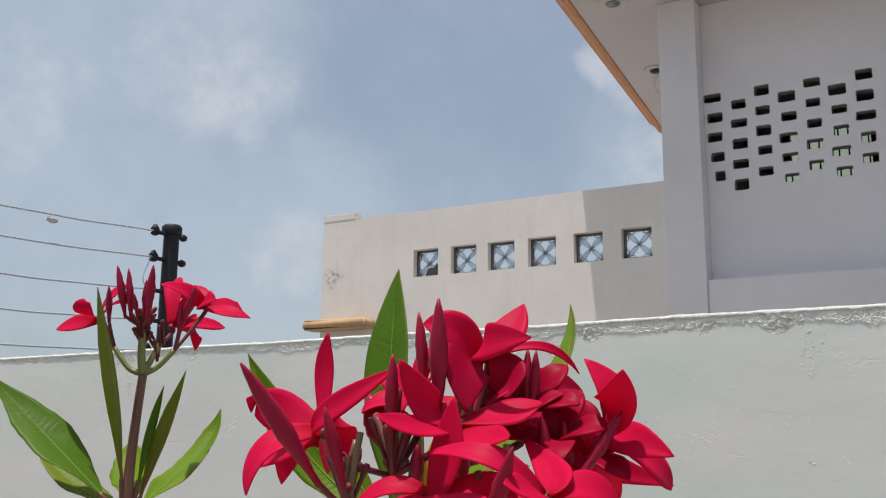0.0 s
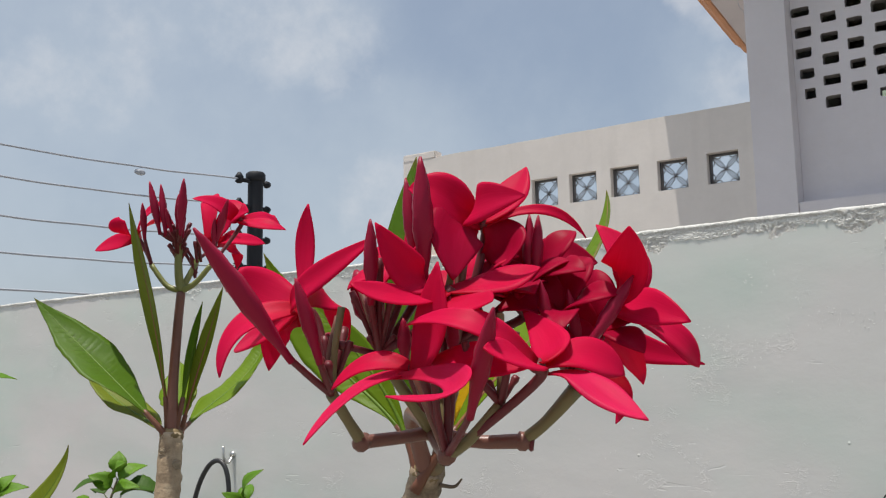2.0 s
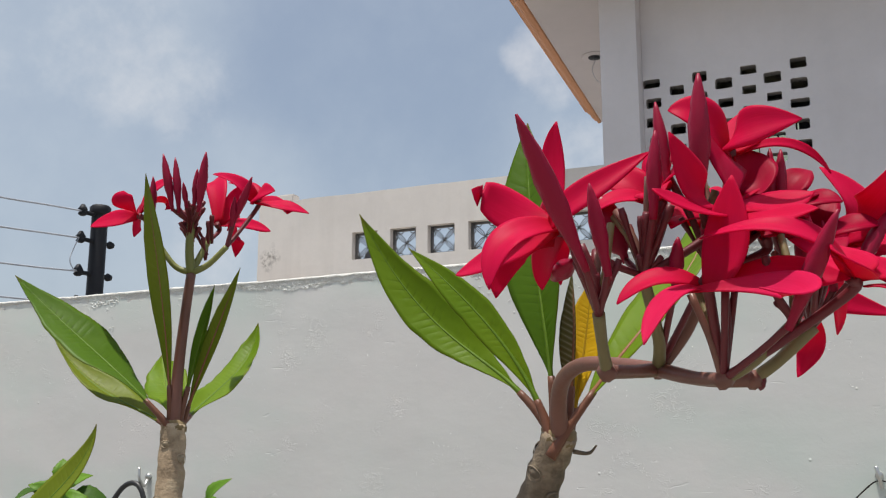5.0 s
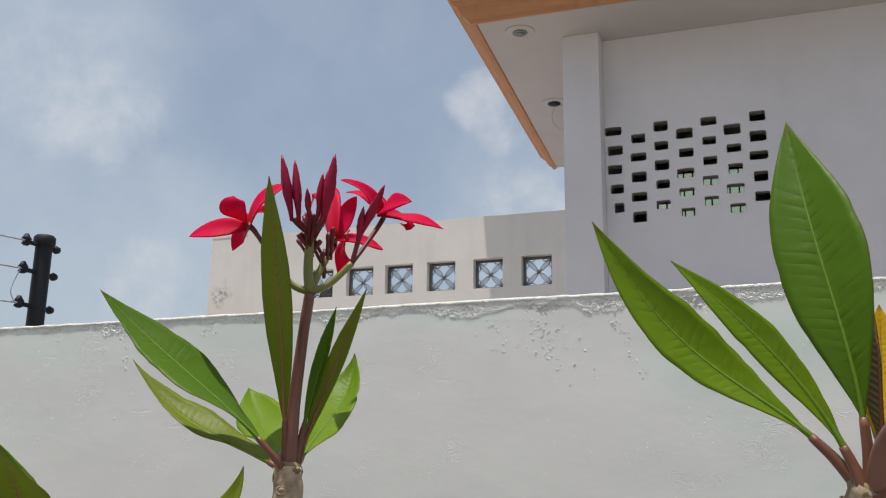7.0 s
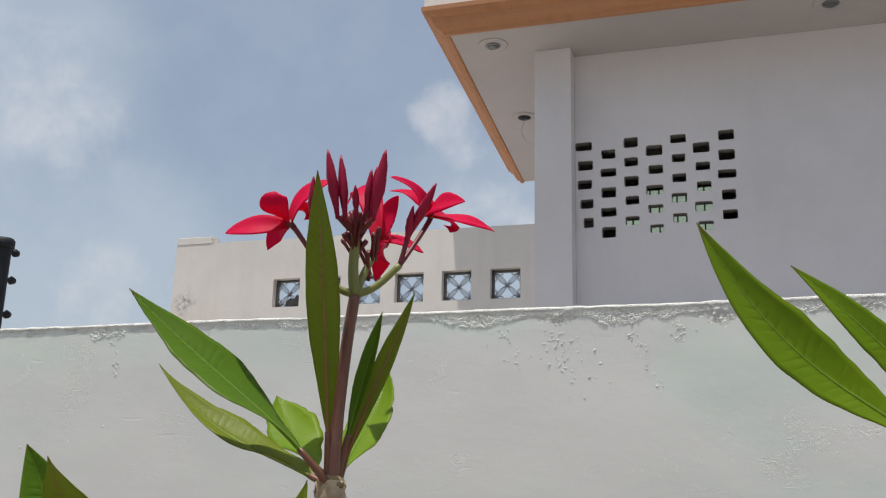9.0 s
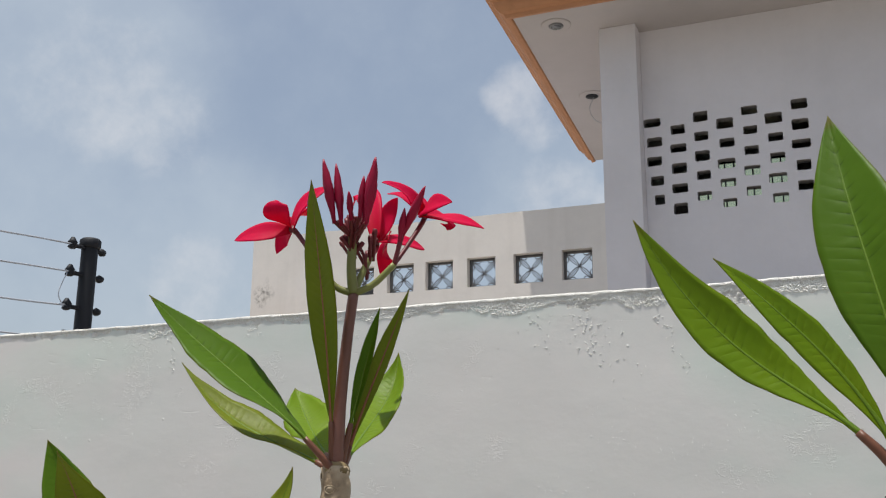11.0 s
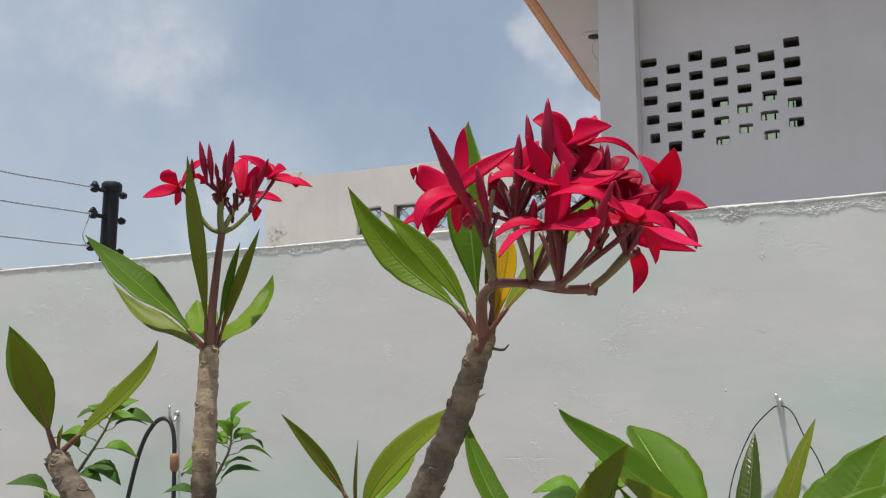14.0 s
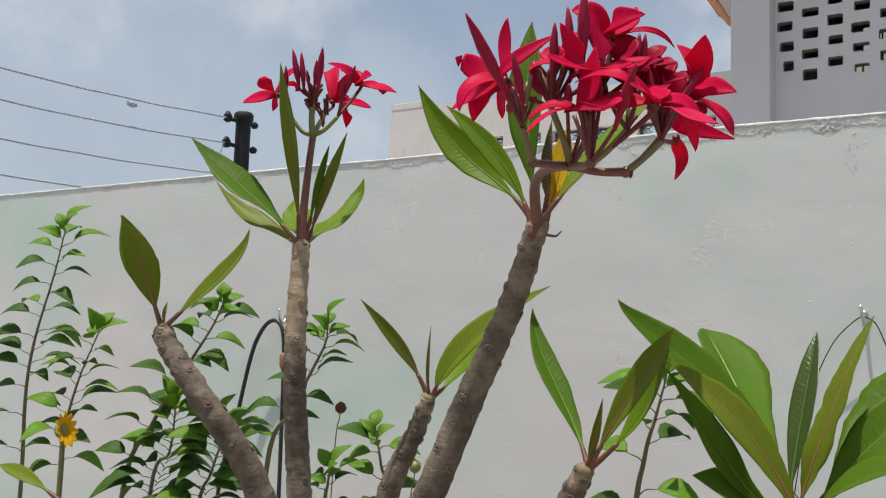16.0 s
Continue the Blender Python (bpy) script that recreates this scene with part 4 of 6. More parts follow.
bm = bmesh.new()
spindle(bm, (-.8925, y, 1.262), (-.8905, y, 1.225), [(0, .0065), (.2, .0095), (.8, .0095), (1, .0065)], 12)
part("hose_joint", bm, MAT["rust"], hose, "orange hose joint")


# ---- plants ----
FACE = (0, -.75, .66)


def spine_at(c, u):
    """Point and direction on the curve with four control points c."""
    v = 1 - u
    p = c[0] * v ** 3 + c[1] * (3 * u * v * v) + c[2] * (3 * u * u * v) + c[3] * u ** 3
    d = (c[1] - c[0]) * v * v + (c[2] - c[1]) * (2 * u * v) + (c[3] - c[2]) * u * u
    return p, d.normalized()


def across(t, face, roll):
    """Side and normal of a blade that runs along t, faces face and is rolled about t."""
    n = Vector(face)
    n = (n - t * n.dot(t)).normalized()
    s = t.cross(n)
    return s * math.cos(roll) + n * math.sin(roll), n * math.cos(roll) - s * math.sin(roll)


def leaf(parent, spine, halves, rolls, fold, peak, mat="leaf", rib="midrib_green", face=FACE, stalk=.10, wave=0.0, name="leaf", label="", under=None, ribbed=1.0, edge=.05):
    """A long plumeria leaf on a curved spine: stalk, midrib and a blade whose two halves rise by the fold and swell between the side veins."""
    c = [Vector(p) for p in spine]
    length = sum((spine_at(c, (k + 1) / 12)[0] - spine_at(c, k / 12)[0]).length for k in range(12))
    veins = max(12, length / .0052)
    k = math.log(.5) / math.log(peak)
    rows, N, CC = [], 96, 5
    for i in range(N + 1):
        q = i / N
        u = stalk + (1 - stalk) * q
        p0, t = spine_at(c, u)
        s, n = across(t, face, rolls[0] + (rolls[1] - rolls[0]) * u)
        shape = max(0.0, math.sin(math.pi * q ** k))
        row = []
        for j in range(-CC, CC + 1):
            v = j / CC
            av = abs(v)
            half = halves[0] if v < 0 else halves[1]
            uneven = 1 + edge * (noise.noise(Vector((q * 6.5, c[0].x * 90 + (5 if v > 0 else 0), c[3].z * 70))) + .6 * noise.noise(Vector((q * 15, c[0].x * 90 + (9 if v > 0 else 0), 3.0))))
            w = max(half * shape * uneven, .0018 * (1 - q) + .0003)
            ph = 2 * math.pi * (q * veins * (1 - stalk) - av * 1.1)
            swell = .00007 * ribbed * abs(math.sin(ph / 2)) * (1 - av) * min(1, av * 4) * min(1, w * 90)
            wav = wave * w * av * av * math.sin(q * 8.5 + (2.1 if v > 0 else 0) + .8 * math.sin(q * 5))
            lift = w * av * math.sin(fold) * (1 + .25 * av)
            row.append((p0 + s * (w * v * math.cos(fold)) + n * (lift + swell + wav), (n - s * (math.sin(fold) * v)).normalized(), q, v / 2 + .5))
        rows.append(row)
    ob = part(name, sheet(bmesh.new(), rows, .0006), MAT[mat], parent, label)
    ob.data.materials.append(MAT[under or mat])
    bm = bmesh.new()
    tube(bm, [spine_at(c, .02 + .096 * j)[0] for j in range(11)], [.0024, .0015, .0010, .0007, .0002], 7, 2)
    part("midrib", bm, MAT[rib], ob)
    bm = bmesh.new()
    foot, t = spine_at(c, 0)
    tube(bm, [foot - t * .006, spine_at(c, stalk * .5)[0], spine_at(c, stalk * 1.2)[0]], [.0042, .0032, .0025], 8, 4)
    part("petiole", bm, MAT["petiole"], ob)
    return ob


def plain_leaf(parent, base, tip, width, face, mat="leaf", rib="midrib_green", bend=0.05, fold=.22, peak=.54, side=0.0, **more):
    """A leaf bowed evenly between its base and its tip."""
    base, tip = Vector(base), Vector(tip)
    d = tip - base
    s, n = across(d.normalized(), face, 0.0)
    off = (n * bend + s * side) * d.length * 4 / 3
    return leaf(parent, [base, base + d / 3 + off, base + d * (2 / 3) + off, tip], (width / 2, width / 2), (0, 0), fold, peak, mat, rib, face, **more)


def petal(parent, face, spine, halves, rolls, fold, peak, mat="petal"):
    """A spatulate petal on a curved spine: cupped, one margin rolled a little more than the other."""
    c = [Vector(p) for p in spine]
    k = math.log(.5) / math.log(peak)
    rows, N, CC = [], 20, 6
    for i in range(N + 1):
        q = i / N
        p0, t = spine_at(c, q)
        s, n = across(t, face, rolls[0] + (rolls[1] - rolls[0]) * q)
        shape = max(0.0, math.sin(math.pi * (.10 + .90 * q) ** k)) ** .8
        row = []
        for j in range(-CC, CC + 1):
            v = j / CC
            w = max((halves[0] if v < 0 else halves[1]) * shape, .0003)
            rim = max(0.0, abs(v) - .7) / .3
            h = w * (math.sin(fold) * abs(v) ** 1.5 + .10 * v * math.sin(q * 5 + 1) - (.12 if v > 0 else .04) * rim * rim)
            row.append((p0 + s * (w * v * math.cos(fold)) + n * h, (n - s * (1.5 * math.sin(fold) * v)).normalized(), q, v / 2 + .5))
        rows.append(row)
    ob = part("petal", sheet(bmesh.new(), rows, .0006), MAT[mat], parent)
    ob.data.materials.append(MAT["petal" if mat == "petal_pink" else mat])
    return ob


def corolla(parent, centre, axis, root):
    """The tube of a flower, from its pedicel to the throat; petals hang on it."""
    c, a = Vector(centre), Vector(axis).normalized()
    root = Vector(root)
    bm = bmesh.new()
    tube(bm, [root, root.lerp(c, .5) - a * .005, c - a * .007, c + a * .001], [.0020, .0021, .0025, .0036], 8, 5)
    return part("flower", bm, MAT["pedicel"], parent)


def rosette(centre, axis, length, open_deg=62, turn=0.0, count=5):
    """Tips of an even flower."""
    A = Vector(axis).normalized()
    x = A.orthogonal().normalized()
    y = A.cross(x)
    c, o = Vector(centre), radians(open_deg)
    return [c + (A * math.cos(o) + (x * math.cos(a) + y * math.sin(a)) * math.sin(o)) * length for a in (turn + 2 * math.pi * k / count for k in range(count))]


def arched(base, tip, axis, rise):
    """The spine of a petal that leaves its throat along the axis and bends over to its tip."""
    b, t, a = Vector(base), Vector(tip), Vector(axis).normalized()
    return [b, b.lerp(t, .3) + a * rise, b.lerp(t, .72) + a * rise, t]


def bud(parent, base, tip, r=0.0042, root=None, foot=0.0020):
    bm = bmesh.new()
    spindle(bm, base, tip, [(0, .0018), (.12, .0021), (.22, r * .62), (.42, r), (.6, r * .97), (.78, r * .72), (.92, r * .38), (1, r * .12)], 10, 2.2)
    b = part("bud", bm, MAT["bud"], parent)
    if root is not None:
        bm = bmesh.new()
        base = Vector(base)
        tube(bm, [root, Vector(root).lerp(base, .55), base + (Vector(tip) - base) * 0.04], [foot, foot * .85, foot * .8], 7, 4)
        part("pedicel", bm, MAT["pedicel"], b)
    return b


def stub(parent, base, tip, r=0.0024):
    """The stump of a fallen flower."""
    bm = bmesh.new()
    spindle(bm, base, tip, [(0, r * .66), (.7, r * .72), (.88, r * 1.05), (1, r * .85)], 8)
    return part("flower_stump", bm, MAT["pedicel"], parent)


def stem(parent, points, radii, mat="bark", name="branch", label="", seg=14, scars=True, seed=1, young=0.0):
    """A fleshy plumeria branch: swollen between rings, marked all round with old leaf scars."""
    rnd = random.Random(seed)
    off = rnd.uniform(0, 6)

    def ridge(run, a):
        r = 0.0006 * math.sin(run * 420 + off + 0.5 * math.sin(a * 2 + run * 60)) + 0.0005 * math.sin(run * 190 + a + off)
        k = (run * 62 + a / 6.283 * 2.4 + off) % 1.0
        b = (a * 2.4 / 6.283 + run * 30 + off) % 1.0
        return r + 0.0013 * max(0, 1 - abs(k - .5) * 7) * max(0, 1 - abs(b - .5) * 3.2)
    bm = bmesh.new()
    tube(bm, points, radii, seg + 8 if scars else seg, 16 if scars else 8, 0.04, ridge if scars else None)
    ob = part(name, bm, MAT[mat], parent, label)
    if not scars:
        return ob
    end = Vector(points[-1])
    youth = ob.data.attributes.new("youth", "FLOAT", "POINT")
    youth.data.foreach_set("value", [min(1.0, max(0.0, .5 + (young + .012 - (v.co - end).length) / .09)) for v in ob.data.vertices])
    line = curve(points, 16)
    for i in range(5, len(line) - 1, 2):
        if line[i].z < 0.85:
            continue
        d = (line[i + 1] - line[i - 1]).normalized()
        a = i * 2.4 + off
        s = d.orthogonal().normalized()
        out = (s * math.cos(a) + d.cross(s) * math.sin(a)).normalized()
        u = i / (len(line) - 1) * (len(radii) - 1)
        k = min(int(u), len(radii) - 2)
        r = radii[k] + (radii[k + 1] - radii[k]) * (u - k)
        side = d.cross(out)
        size = rnd.uniform(.85, 1.25)

        def skin(across_, along_, lift):
            """A place on the bark round the scar's middle."""
            w = across_ / r
            return line[i] + out * (math.cos(w) * (r + lift)) + side * (math.sin(w) * (r + lift)) + d * along_
        bm = bmesh.new()
        loop = [skin(.0050 * size * math.cos(w), .0040 * size * math.sin(w) * (.75 if math.sin(w) > 0 else 1.15), .0007) for w in (2 * math.pi * j / 14 for j in range(15))]
        tube(bm, loop, [.0002, .0006, .0010, .0006, .0002], 6, 1)
        fresh = (line[i] - end).length < young
        scar = part("leaf_scar", bm, MAT["scar_young" if fresh else "scar"], ob)
        bm = bmesh.new()
        hollow = [[skin(.0042 * size * k / 3 * math.cos(w), .0034 * size * k / 3 * math.sin(w), .0021 - .0006 * k) for w in (2 * math.pi * j / 12 for j in range(12))] for k in range(4)]
        rings = [[bm.verts.new(q) for q in ring] for ring in hollow[1:]]
        mid = bm.verts.new(hollow[0][0] + out * .0003)
        for j in range(12):
            bm.faces.new((mid, rings[0][j], rings[0][(j + 1) % 12]))
            for x, z in zip(rings, rings[1:]):
                bm.faces.new((x[j], z[j], z[(j + 1) % 12], x[(j + 1) % 12]))
        part("scar_heart", bm, MAT["scar_young" if fresh else "scar_heart"], scar)
    top, d = line[-1], (line[-1] - line[-3]).normalized()
    bm = bmesh.new()
    spindle(bm, top - d * .006, top + d * .005, [(0, radii[-1] * .98), (.3, radii[-1] * 1.05), (.75, radii[-1] * .92), (1, radii[-1] * .6)], 16, .5)
    part("collar", bm, MAT["collar"], ob, "scarred pale collar below the leaves")
    return ob


def big_plumeria():
    T = thing("plumeria_tree", (-.18, .66, 0), "branching plumeria with red flower heads on bare grey stems", "plant")
    fork = (-.19, .65, .85)
    stem(T, [(-.18, .66, -.05), (-.185, .66, .4), (-.19, .655, .80), fork], [.032, .029, .026, .022], name="trunk", seed=9)
    # branch with the large head
    R = Vector((.126, .571, 1.404))
    stem(T, [fork, (-.095, .622, .96), (-.021, .606, 1.102), (.0315, .604, 1.219), (.085, .596, 1.325), R + Vector((0, 0, .002))], [.021, .0185, .0175, .016, .0135, .0115], seed=2)
    L = Vector((-.322, .740, 1.418))
    stem(T, [fork, (-.265, .705, .96), (-.301, .735, 1.087), (-.310, .727, 1.215), (-.314, .728, 1.315), L], [.021, .0175, .0168, .0155, .0142, .012], seed=3, young=.14)
    P3 = Vector((-.354, .525, 1.288))
    stem(T, [fork, (-.215, .605, 1.02), (-.237, .563, 1.128), (-.287, .525, 1.214), (-.338, .522, 1.268), P3], [.02, .0172, .0165, .0148, .0132, .0108], seed=5)
    P4 = Vector((-.094, .725, 1.216))
    stem(T, [fork, (-.172, .70, .98), (-.140, .722, 1.11), (-.113, .732, 1.177), P4], [.0185, .0158, .0142, .0115, .0088], seed=6)

    # leaves of the large branch
    cR = R + Vector((0, 0, .004))
    leaf(T, [(.1167, .5760, 1.4092), (.0775, .5762, 1.4667), (.0310, .5830, 1.4561), (-.0227, .5656, 1.5657)], (.0176, .0183), (0.05, 0.16), 0.20, 0.60, stalk=.14, wave=.12, edge=.10)
    leaf(T, [(.1204, .5649, 1.4062), (.1050, .5657, 1.4562), (.0663, .5606, 1.4956), (.0267, .5466, 1.5326)], (.0122, .0111), (-0.00, 0.05), 0.18, 0.54, stalk=.12, wave=.10, edge=.10)
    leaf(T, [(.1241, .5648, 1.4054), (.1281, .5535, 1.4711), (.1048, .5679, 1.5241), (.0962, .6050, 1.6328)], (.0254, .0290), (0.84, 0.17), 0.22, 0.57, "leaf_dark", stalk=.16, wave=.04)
    leaf(T, [cR + Vector((.004, .004, 0)), (.133, .578, 1.44), (.137, .577, 1.475), (.134, .580, 1.514)], (.0100, .0016), (0, 0), .2, .45, "leaf_comb", "midrib_red", (.25, -.95, .1), .24, ribbed=2.0, label="folded leaf showing pale comb-like veins")
    leaf(T, [cR + Vector((.004, .009, 0)), (.134, .592, 1.44), (.139, .601, 1.475), (.1405, .606, 1.512)], (.0135, .0120), (0, 0), .2, .58, "leaf_yellow", "leaf_yellow", (.1, -.99, .1), .12, label="yellowed leaf")
    leaf(T, [(.1250, .5613, 1.3952), (.1799, .5828, 1.4883), (.2413, .6485, 1.5303), (.1982, .7242, 1.6135)], (.0267, .0243), (0.11, 0.82), 0.21, 0.45, "leaf", "midrib_red", stalk=.12, under="leaf_olive")
    # curved flower stalk
    hub = Vector((.2166, .4431, 1.4350))
    bm = bmesh.new()
    tube(bm, [R - Vector((0, 0, .006)), (.131, .552, 1.424), (.141, .531, 1.438), (.160, .505, 1.4440), (.188, .474, 1.4410), hub], [.0062, .0055, .0050, .0043, .0039, .0038], 14, 7)
    part("flower_stalk", bm, MAT["stalk"], T, "smooth brown bent flower stalk")

    def arm(points, radii, mat="stalk"):
        bm = bmesh.new()
        tube(bm, points, [r * .84 for r in radii], 12, 6)
        part("flower_stalk", bm, MAT[mat], T)

    def joint(at, r):
        """A swollen, scarred node of the flower stalk."""
        at = Vector(at)
        bm = bmesh.new()
        spindle(bm, at - Vector((.0035, 0, .002)), at + Vector((.0035, 0, .002)), [(0, r * .7), (.3, r), (.7, r * 1.04), (1, r * .75)], 12, .8)
        part("node", bm, MAT["stalk"], T)
    nodeA, headA = Vector((.2001, .4040, 1.4316)), Vector((.2040, .3760, 1.4555))
    arm([hub, (.209, .425, 1.433), nodeA], [.0046, .0040, .0042])
    arm([nodeA, (.2015, .391, 1.443), headA], [.0038, .0032, .0036], "stalk_olive")
    nodeF = Vector((.2541, .3990, 1.4262))
    arm([hub, (.236, .420, 1.429), nodeF], [.0046, .0040, .0038])
    headB = Vector((.222, .390, 1.474))
    arm([hub, (.222, .420, 1.448), headB], [.0040, .0036, .0032], "stalk_olive")
    nodeC, headC = Vector((.2600, .4618, 1.4300)), Vector((.2900, .4640, 1.4560))
    arm([hub, (.238, .452, 1.430), nodeC], [.0046, .0042, .0048])
    arm([nodeC, (.274, .462, 1.440), headC], [.0040, .0038, .0050], "stalk_olive")
    headD = Vector((.249, .418, 1.480))
    arm([hub, (.234, .436, 1.455), headD], [.0042, .0036, .0032])
    headE = Vector((.286, .395, 1.450))
    arm([nodeF, (.268, .397, 1.434), headE], [.0036, .0032, .0030], "stalk_olive")
    for at, r in ((nodeA, .0046), (nodeC, .0048), (nodeF, .0042), (hub, .0046)):
        joint(at, r)

    # flowers of the large head
    F1_AXIS, F2_AXIS, F3_AXIS, F4_AXIS = (-.42, -.8, .3), (0, -.75, .6), (.1, -.7, .66), (.4, -.8, .3)
    F5_AXIS, F6_AXIS, F7_AXIS = (.05, -.8, .6), (-.1, -.8, .5), (.15, -.7, .66)
    f1 = corolla(T, (0.1868, 0.3739, 1.4957), F1_AXIS, headA)
    petal(f1, F1_AXIS, [(.1859, .3749, 1.4984), (.1831, .3830, 1.5188), (.1801, .3821, 1.5356), (.1850, .3805, 1.5510)], (.0058, .0058), (-0.50, -0.54), 0.17, 0.57)
    petal(f1, F1_AXIS, [(.1838, .3703, 1.4965), (.1889, .3606, 1.5027), (.2056, .3661, 1.5128), (.2293, .3800, 1.5301)], (.0068, .0072), (-0.16, -0.55), 0.19, 0.52)
    petal(f1, F1_AXIS, [(.1860, .3765, 1.4986), (.1686, .3779, 1.5029), (.1581, .3700, 1.5086), (.1516, .3535, 1.5139)], (.0111, .0135), (-0.49, -0.12), 0.01, 0.61)
    petal(f1, F1_AXIS, [(.1870, .3726, 1.4973), (.1720, .3532, 1.4966), (.1637, .3427, 1.4853), (.1642, .3417, 1.4641)], (.0094, .0096), (0.39, 0.34), 0.18, 0.51)
    petal(f1, F1_AXIS, [(.1868, .3734, 1.4958), (.1673, .3714, 1.4892), (.1482, .3751, 1.4839), (.1304, .3848, 1.4801)], (.0106, .0106), (-0.11, -0.18), 0.17, 0.52)
    petal(f1, F1_AXIS, [(.1840, .3760, 1.4913), (.1600, .3878, 1.5028), (.1507, .3940, 1.4946), (.1491, .3909, 1.4683)], (.0114, .0112), (0.52, 0.96), 0.16, 0.56)
    petal(f1, F1_AXIS, [(.1888, .3763, 1.4966), (.1748, .3937, 1.4958), (.1669, .4051, 1.4885), (.1662, .4117, 1.4743)], (.0100, .0107), (0.49, 0.38), 0.15, 0.52)
    petal(f1, F1_AXIS, [(.1855, .3750, 1.4988), (.1719, .4039, 1.5184), (.1675, .4218, 1.5112), (.1713, .4277, 1.4789)], (.0116, .0104), (0.61, 0.87), 0.07, 0.56)
    f2 = corolla(T, (0.2522, 0.3773, 1.4670), F2_AXIS, nodeF)
    petal(f2, F2_AXIS, [(.2539, .3736, 1.4642), (.2615, .3764, 1.4759), (.2619, .3762, 1.4941), (.2655, .3767, 1.5140)], (.0095, .0111), (-0.08, 0.25), 0.16, 0.49)
    petal(f2, F2_AXIS, [(.2500, .3777, 1.4666), (.2364, .3718, 1.4737), (.2254, .3669, 1.4702), (.2158, .3618, 1.4575)], (.0069, .0069), (-0.14, 0.01), 0.15, 0.54)
    petal(f2, F2_AXIS, [(.2506, .3769, 1.4640), (.2414, .3607, 1.4660), (.2358, .3397, 1.4527), (.2356, .3201, 1.4351)], (.0069, .0064), (-0.14, -0.15), 0.14, 0.53, "petal_pink")
    petal(f2, F2_AXIS, [(.2433, .3693, 1.4619), (.2860, .3660, 1.4652), (.3011, .3517, 1.4499), (.2794, .3178, 1.4541)], (.0120, .0042), (-0.21, -0.04), 0.18, 0.65, "petal_pink")
    petal(f2, F2_AXIS, [(.2538, .3788, 1.4668), (.2727, .3772, 1.4723), (.2899, .3771, 1.4691), (.3101, .3798, 1.4654)], (.0095, .0099), (0.18, -0.13), 0.14, 0.54)
    f3 = corolla(T, (0.3106, 0.3830, 1.4659), F3_AXIS, nodeF)
    petal(f3, F3_AXIS, [(.3152, .3852, 1.4622), (.3296, .3914, 1.4648), (.3392, .3860, 1.4519), (.3623, .3767, 1.4433)], (.0071, .0086), (0.49, 0.27), 0.15, 0.57, "petal_pink")
    petal(f3, F3_AXIS, [(.3117, .3847, 1.4657), (.3233, .3971, 1.4728), (.3314, .4060, 1.4705), (.3369, .4157, 1.4614)], (.0123, .0119), (0.09, -0.02), 0.14, 0.55)
    petal(f3, F3_AXIS, [(.3118, .3827, 1.4671), (.3180, .3921, 1.4716), (.3080, .4058, 1.4774), (.2830, .4232, 1.4942)], (.0091, .0096), (0.28, 0.12), 0.15, 0.48)
    petal(f3, F3_AXIS, [(.3117, .3829, 1.4658), (.3131, .3709, 1.4688), (.3104, .3600, 1.4711), (.3041, .3507, 1.4728)], (.0116, .0116), (0.23, 0.25), 0.15, 0.52)
    petal(f3, F3_AXIS, [(.3114, .3827, 1.4668), (.3027, .3595, 1.4857), (.2829, .3559, 1.4917), (.2511, .3710, 1.4854)], (.0070, .0070), (0.00, 0.00), 0.15, 0.52)
    f4 = corolla(T, (0.3062, 0.4790, 1.4993), F4_AXIS, headC)
    petal(f4, F4_AXIS, [(.3057, .4786, 1.4994), (.3217, .4557, 1.5066), (.3315, .4376, 1.5145), (.3371, .4282, 1.5293)], (.0120, .0121), (0.06, 0.10), 0.15, 0.51)
    petal(f4, F4_AXIS, [(.3087, .4794, 1.4994), (.3234, .4779, 1.5105), (.3183, .4766, 1.5240), (.2988, .4769, 1.5408)], (.0104, .0109), (-0.20, -0.09), 0.16, 0.55)
    petal(f4, F4_AXIS, [(.3055, .4784, 1.4993), (.3216, .4599, 1.4981), (.3375, .4483, 1.4938), (.3570, .4473, 1.4855)], (.0102, .0103), (-0.12, -0.11), 0.16, 0.52)
    petal(f4, F4_AXIS, [(.3059, .4790, 1.4974), (.3293, .4913, 1.4875), (.3381, .5028, 1.4788), (.3367, .5147, 1.4662)], (.0100, .0111), (0.63, 0.52), 0.13, 0.53)
    petal(f4, F4_AXIS, [(.3034, .4792, 1.4973), (.2726, .5015, 1.4855), (.2843, .5210, 1.4814), (.3324, .5378, 1.4683)], (.0108, .0100), (-0.05, -0.10), 0.13, 0.54)
    petal(f4, F4_AXIS, [(.3020, .4772, 1.4968), (.2977, .4883, 1.4816), (.3065, .5095, 1.4744), (.2997, .5292, 1.4581)], (.0076, .0073), (0.01, -0.05), 0.16, 0.53)
    f5 = corolla(T, (0.2595, 0.4249, 1.5386), F5_AXIS, headD)
    petal(f5, F5_AXIS, [(.2599, .4236, 1.5379), (.2574, .4051, 1.5488), (.2487, .3968, 1.5563), (.2355, .3971, 1.5548)], (.0115, .0116), (0.36, 0.38), 0.17, 0.52)
    petal(f5, F5_AXIS, [(.2581, .4236, 1.5383), (.2549, .4075, 1.5405), (.2599, .3975, 1.5301), (.2639, .3919, 1.5069)], (.0149, .0153), (0.90, 1.05), 0.16, 0.53, "petal_shaded")
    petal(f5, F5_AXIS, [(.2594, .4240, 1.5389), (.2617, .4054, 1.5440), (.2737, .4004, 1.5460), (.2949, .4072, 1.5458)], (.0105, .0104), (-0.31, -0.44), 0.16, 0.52)
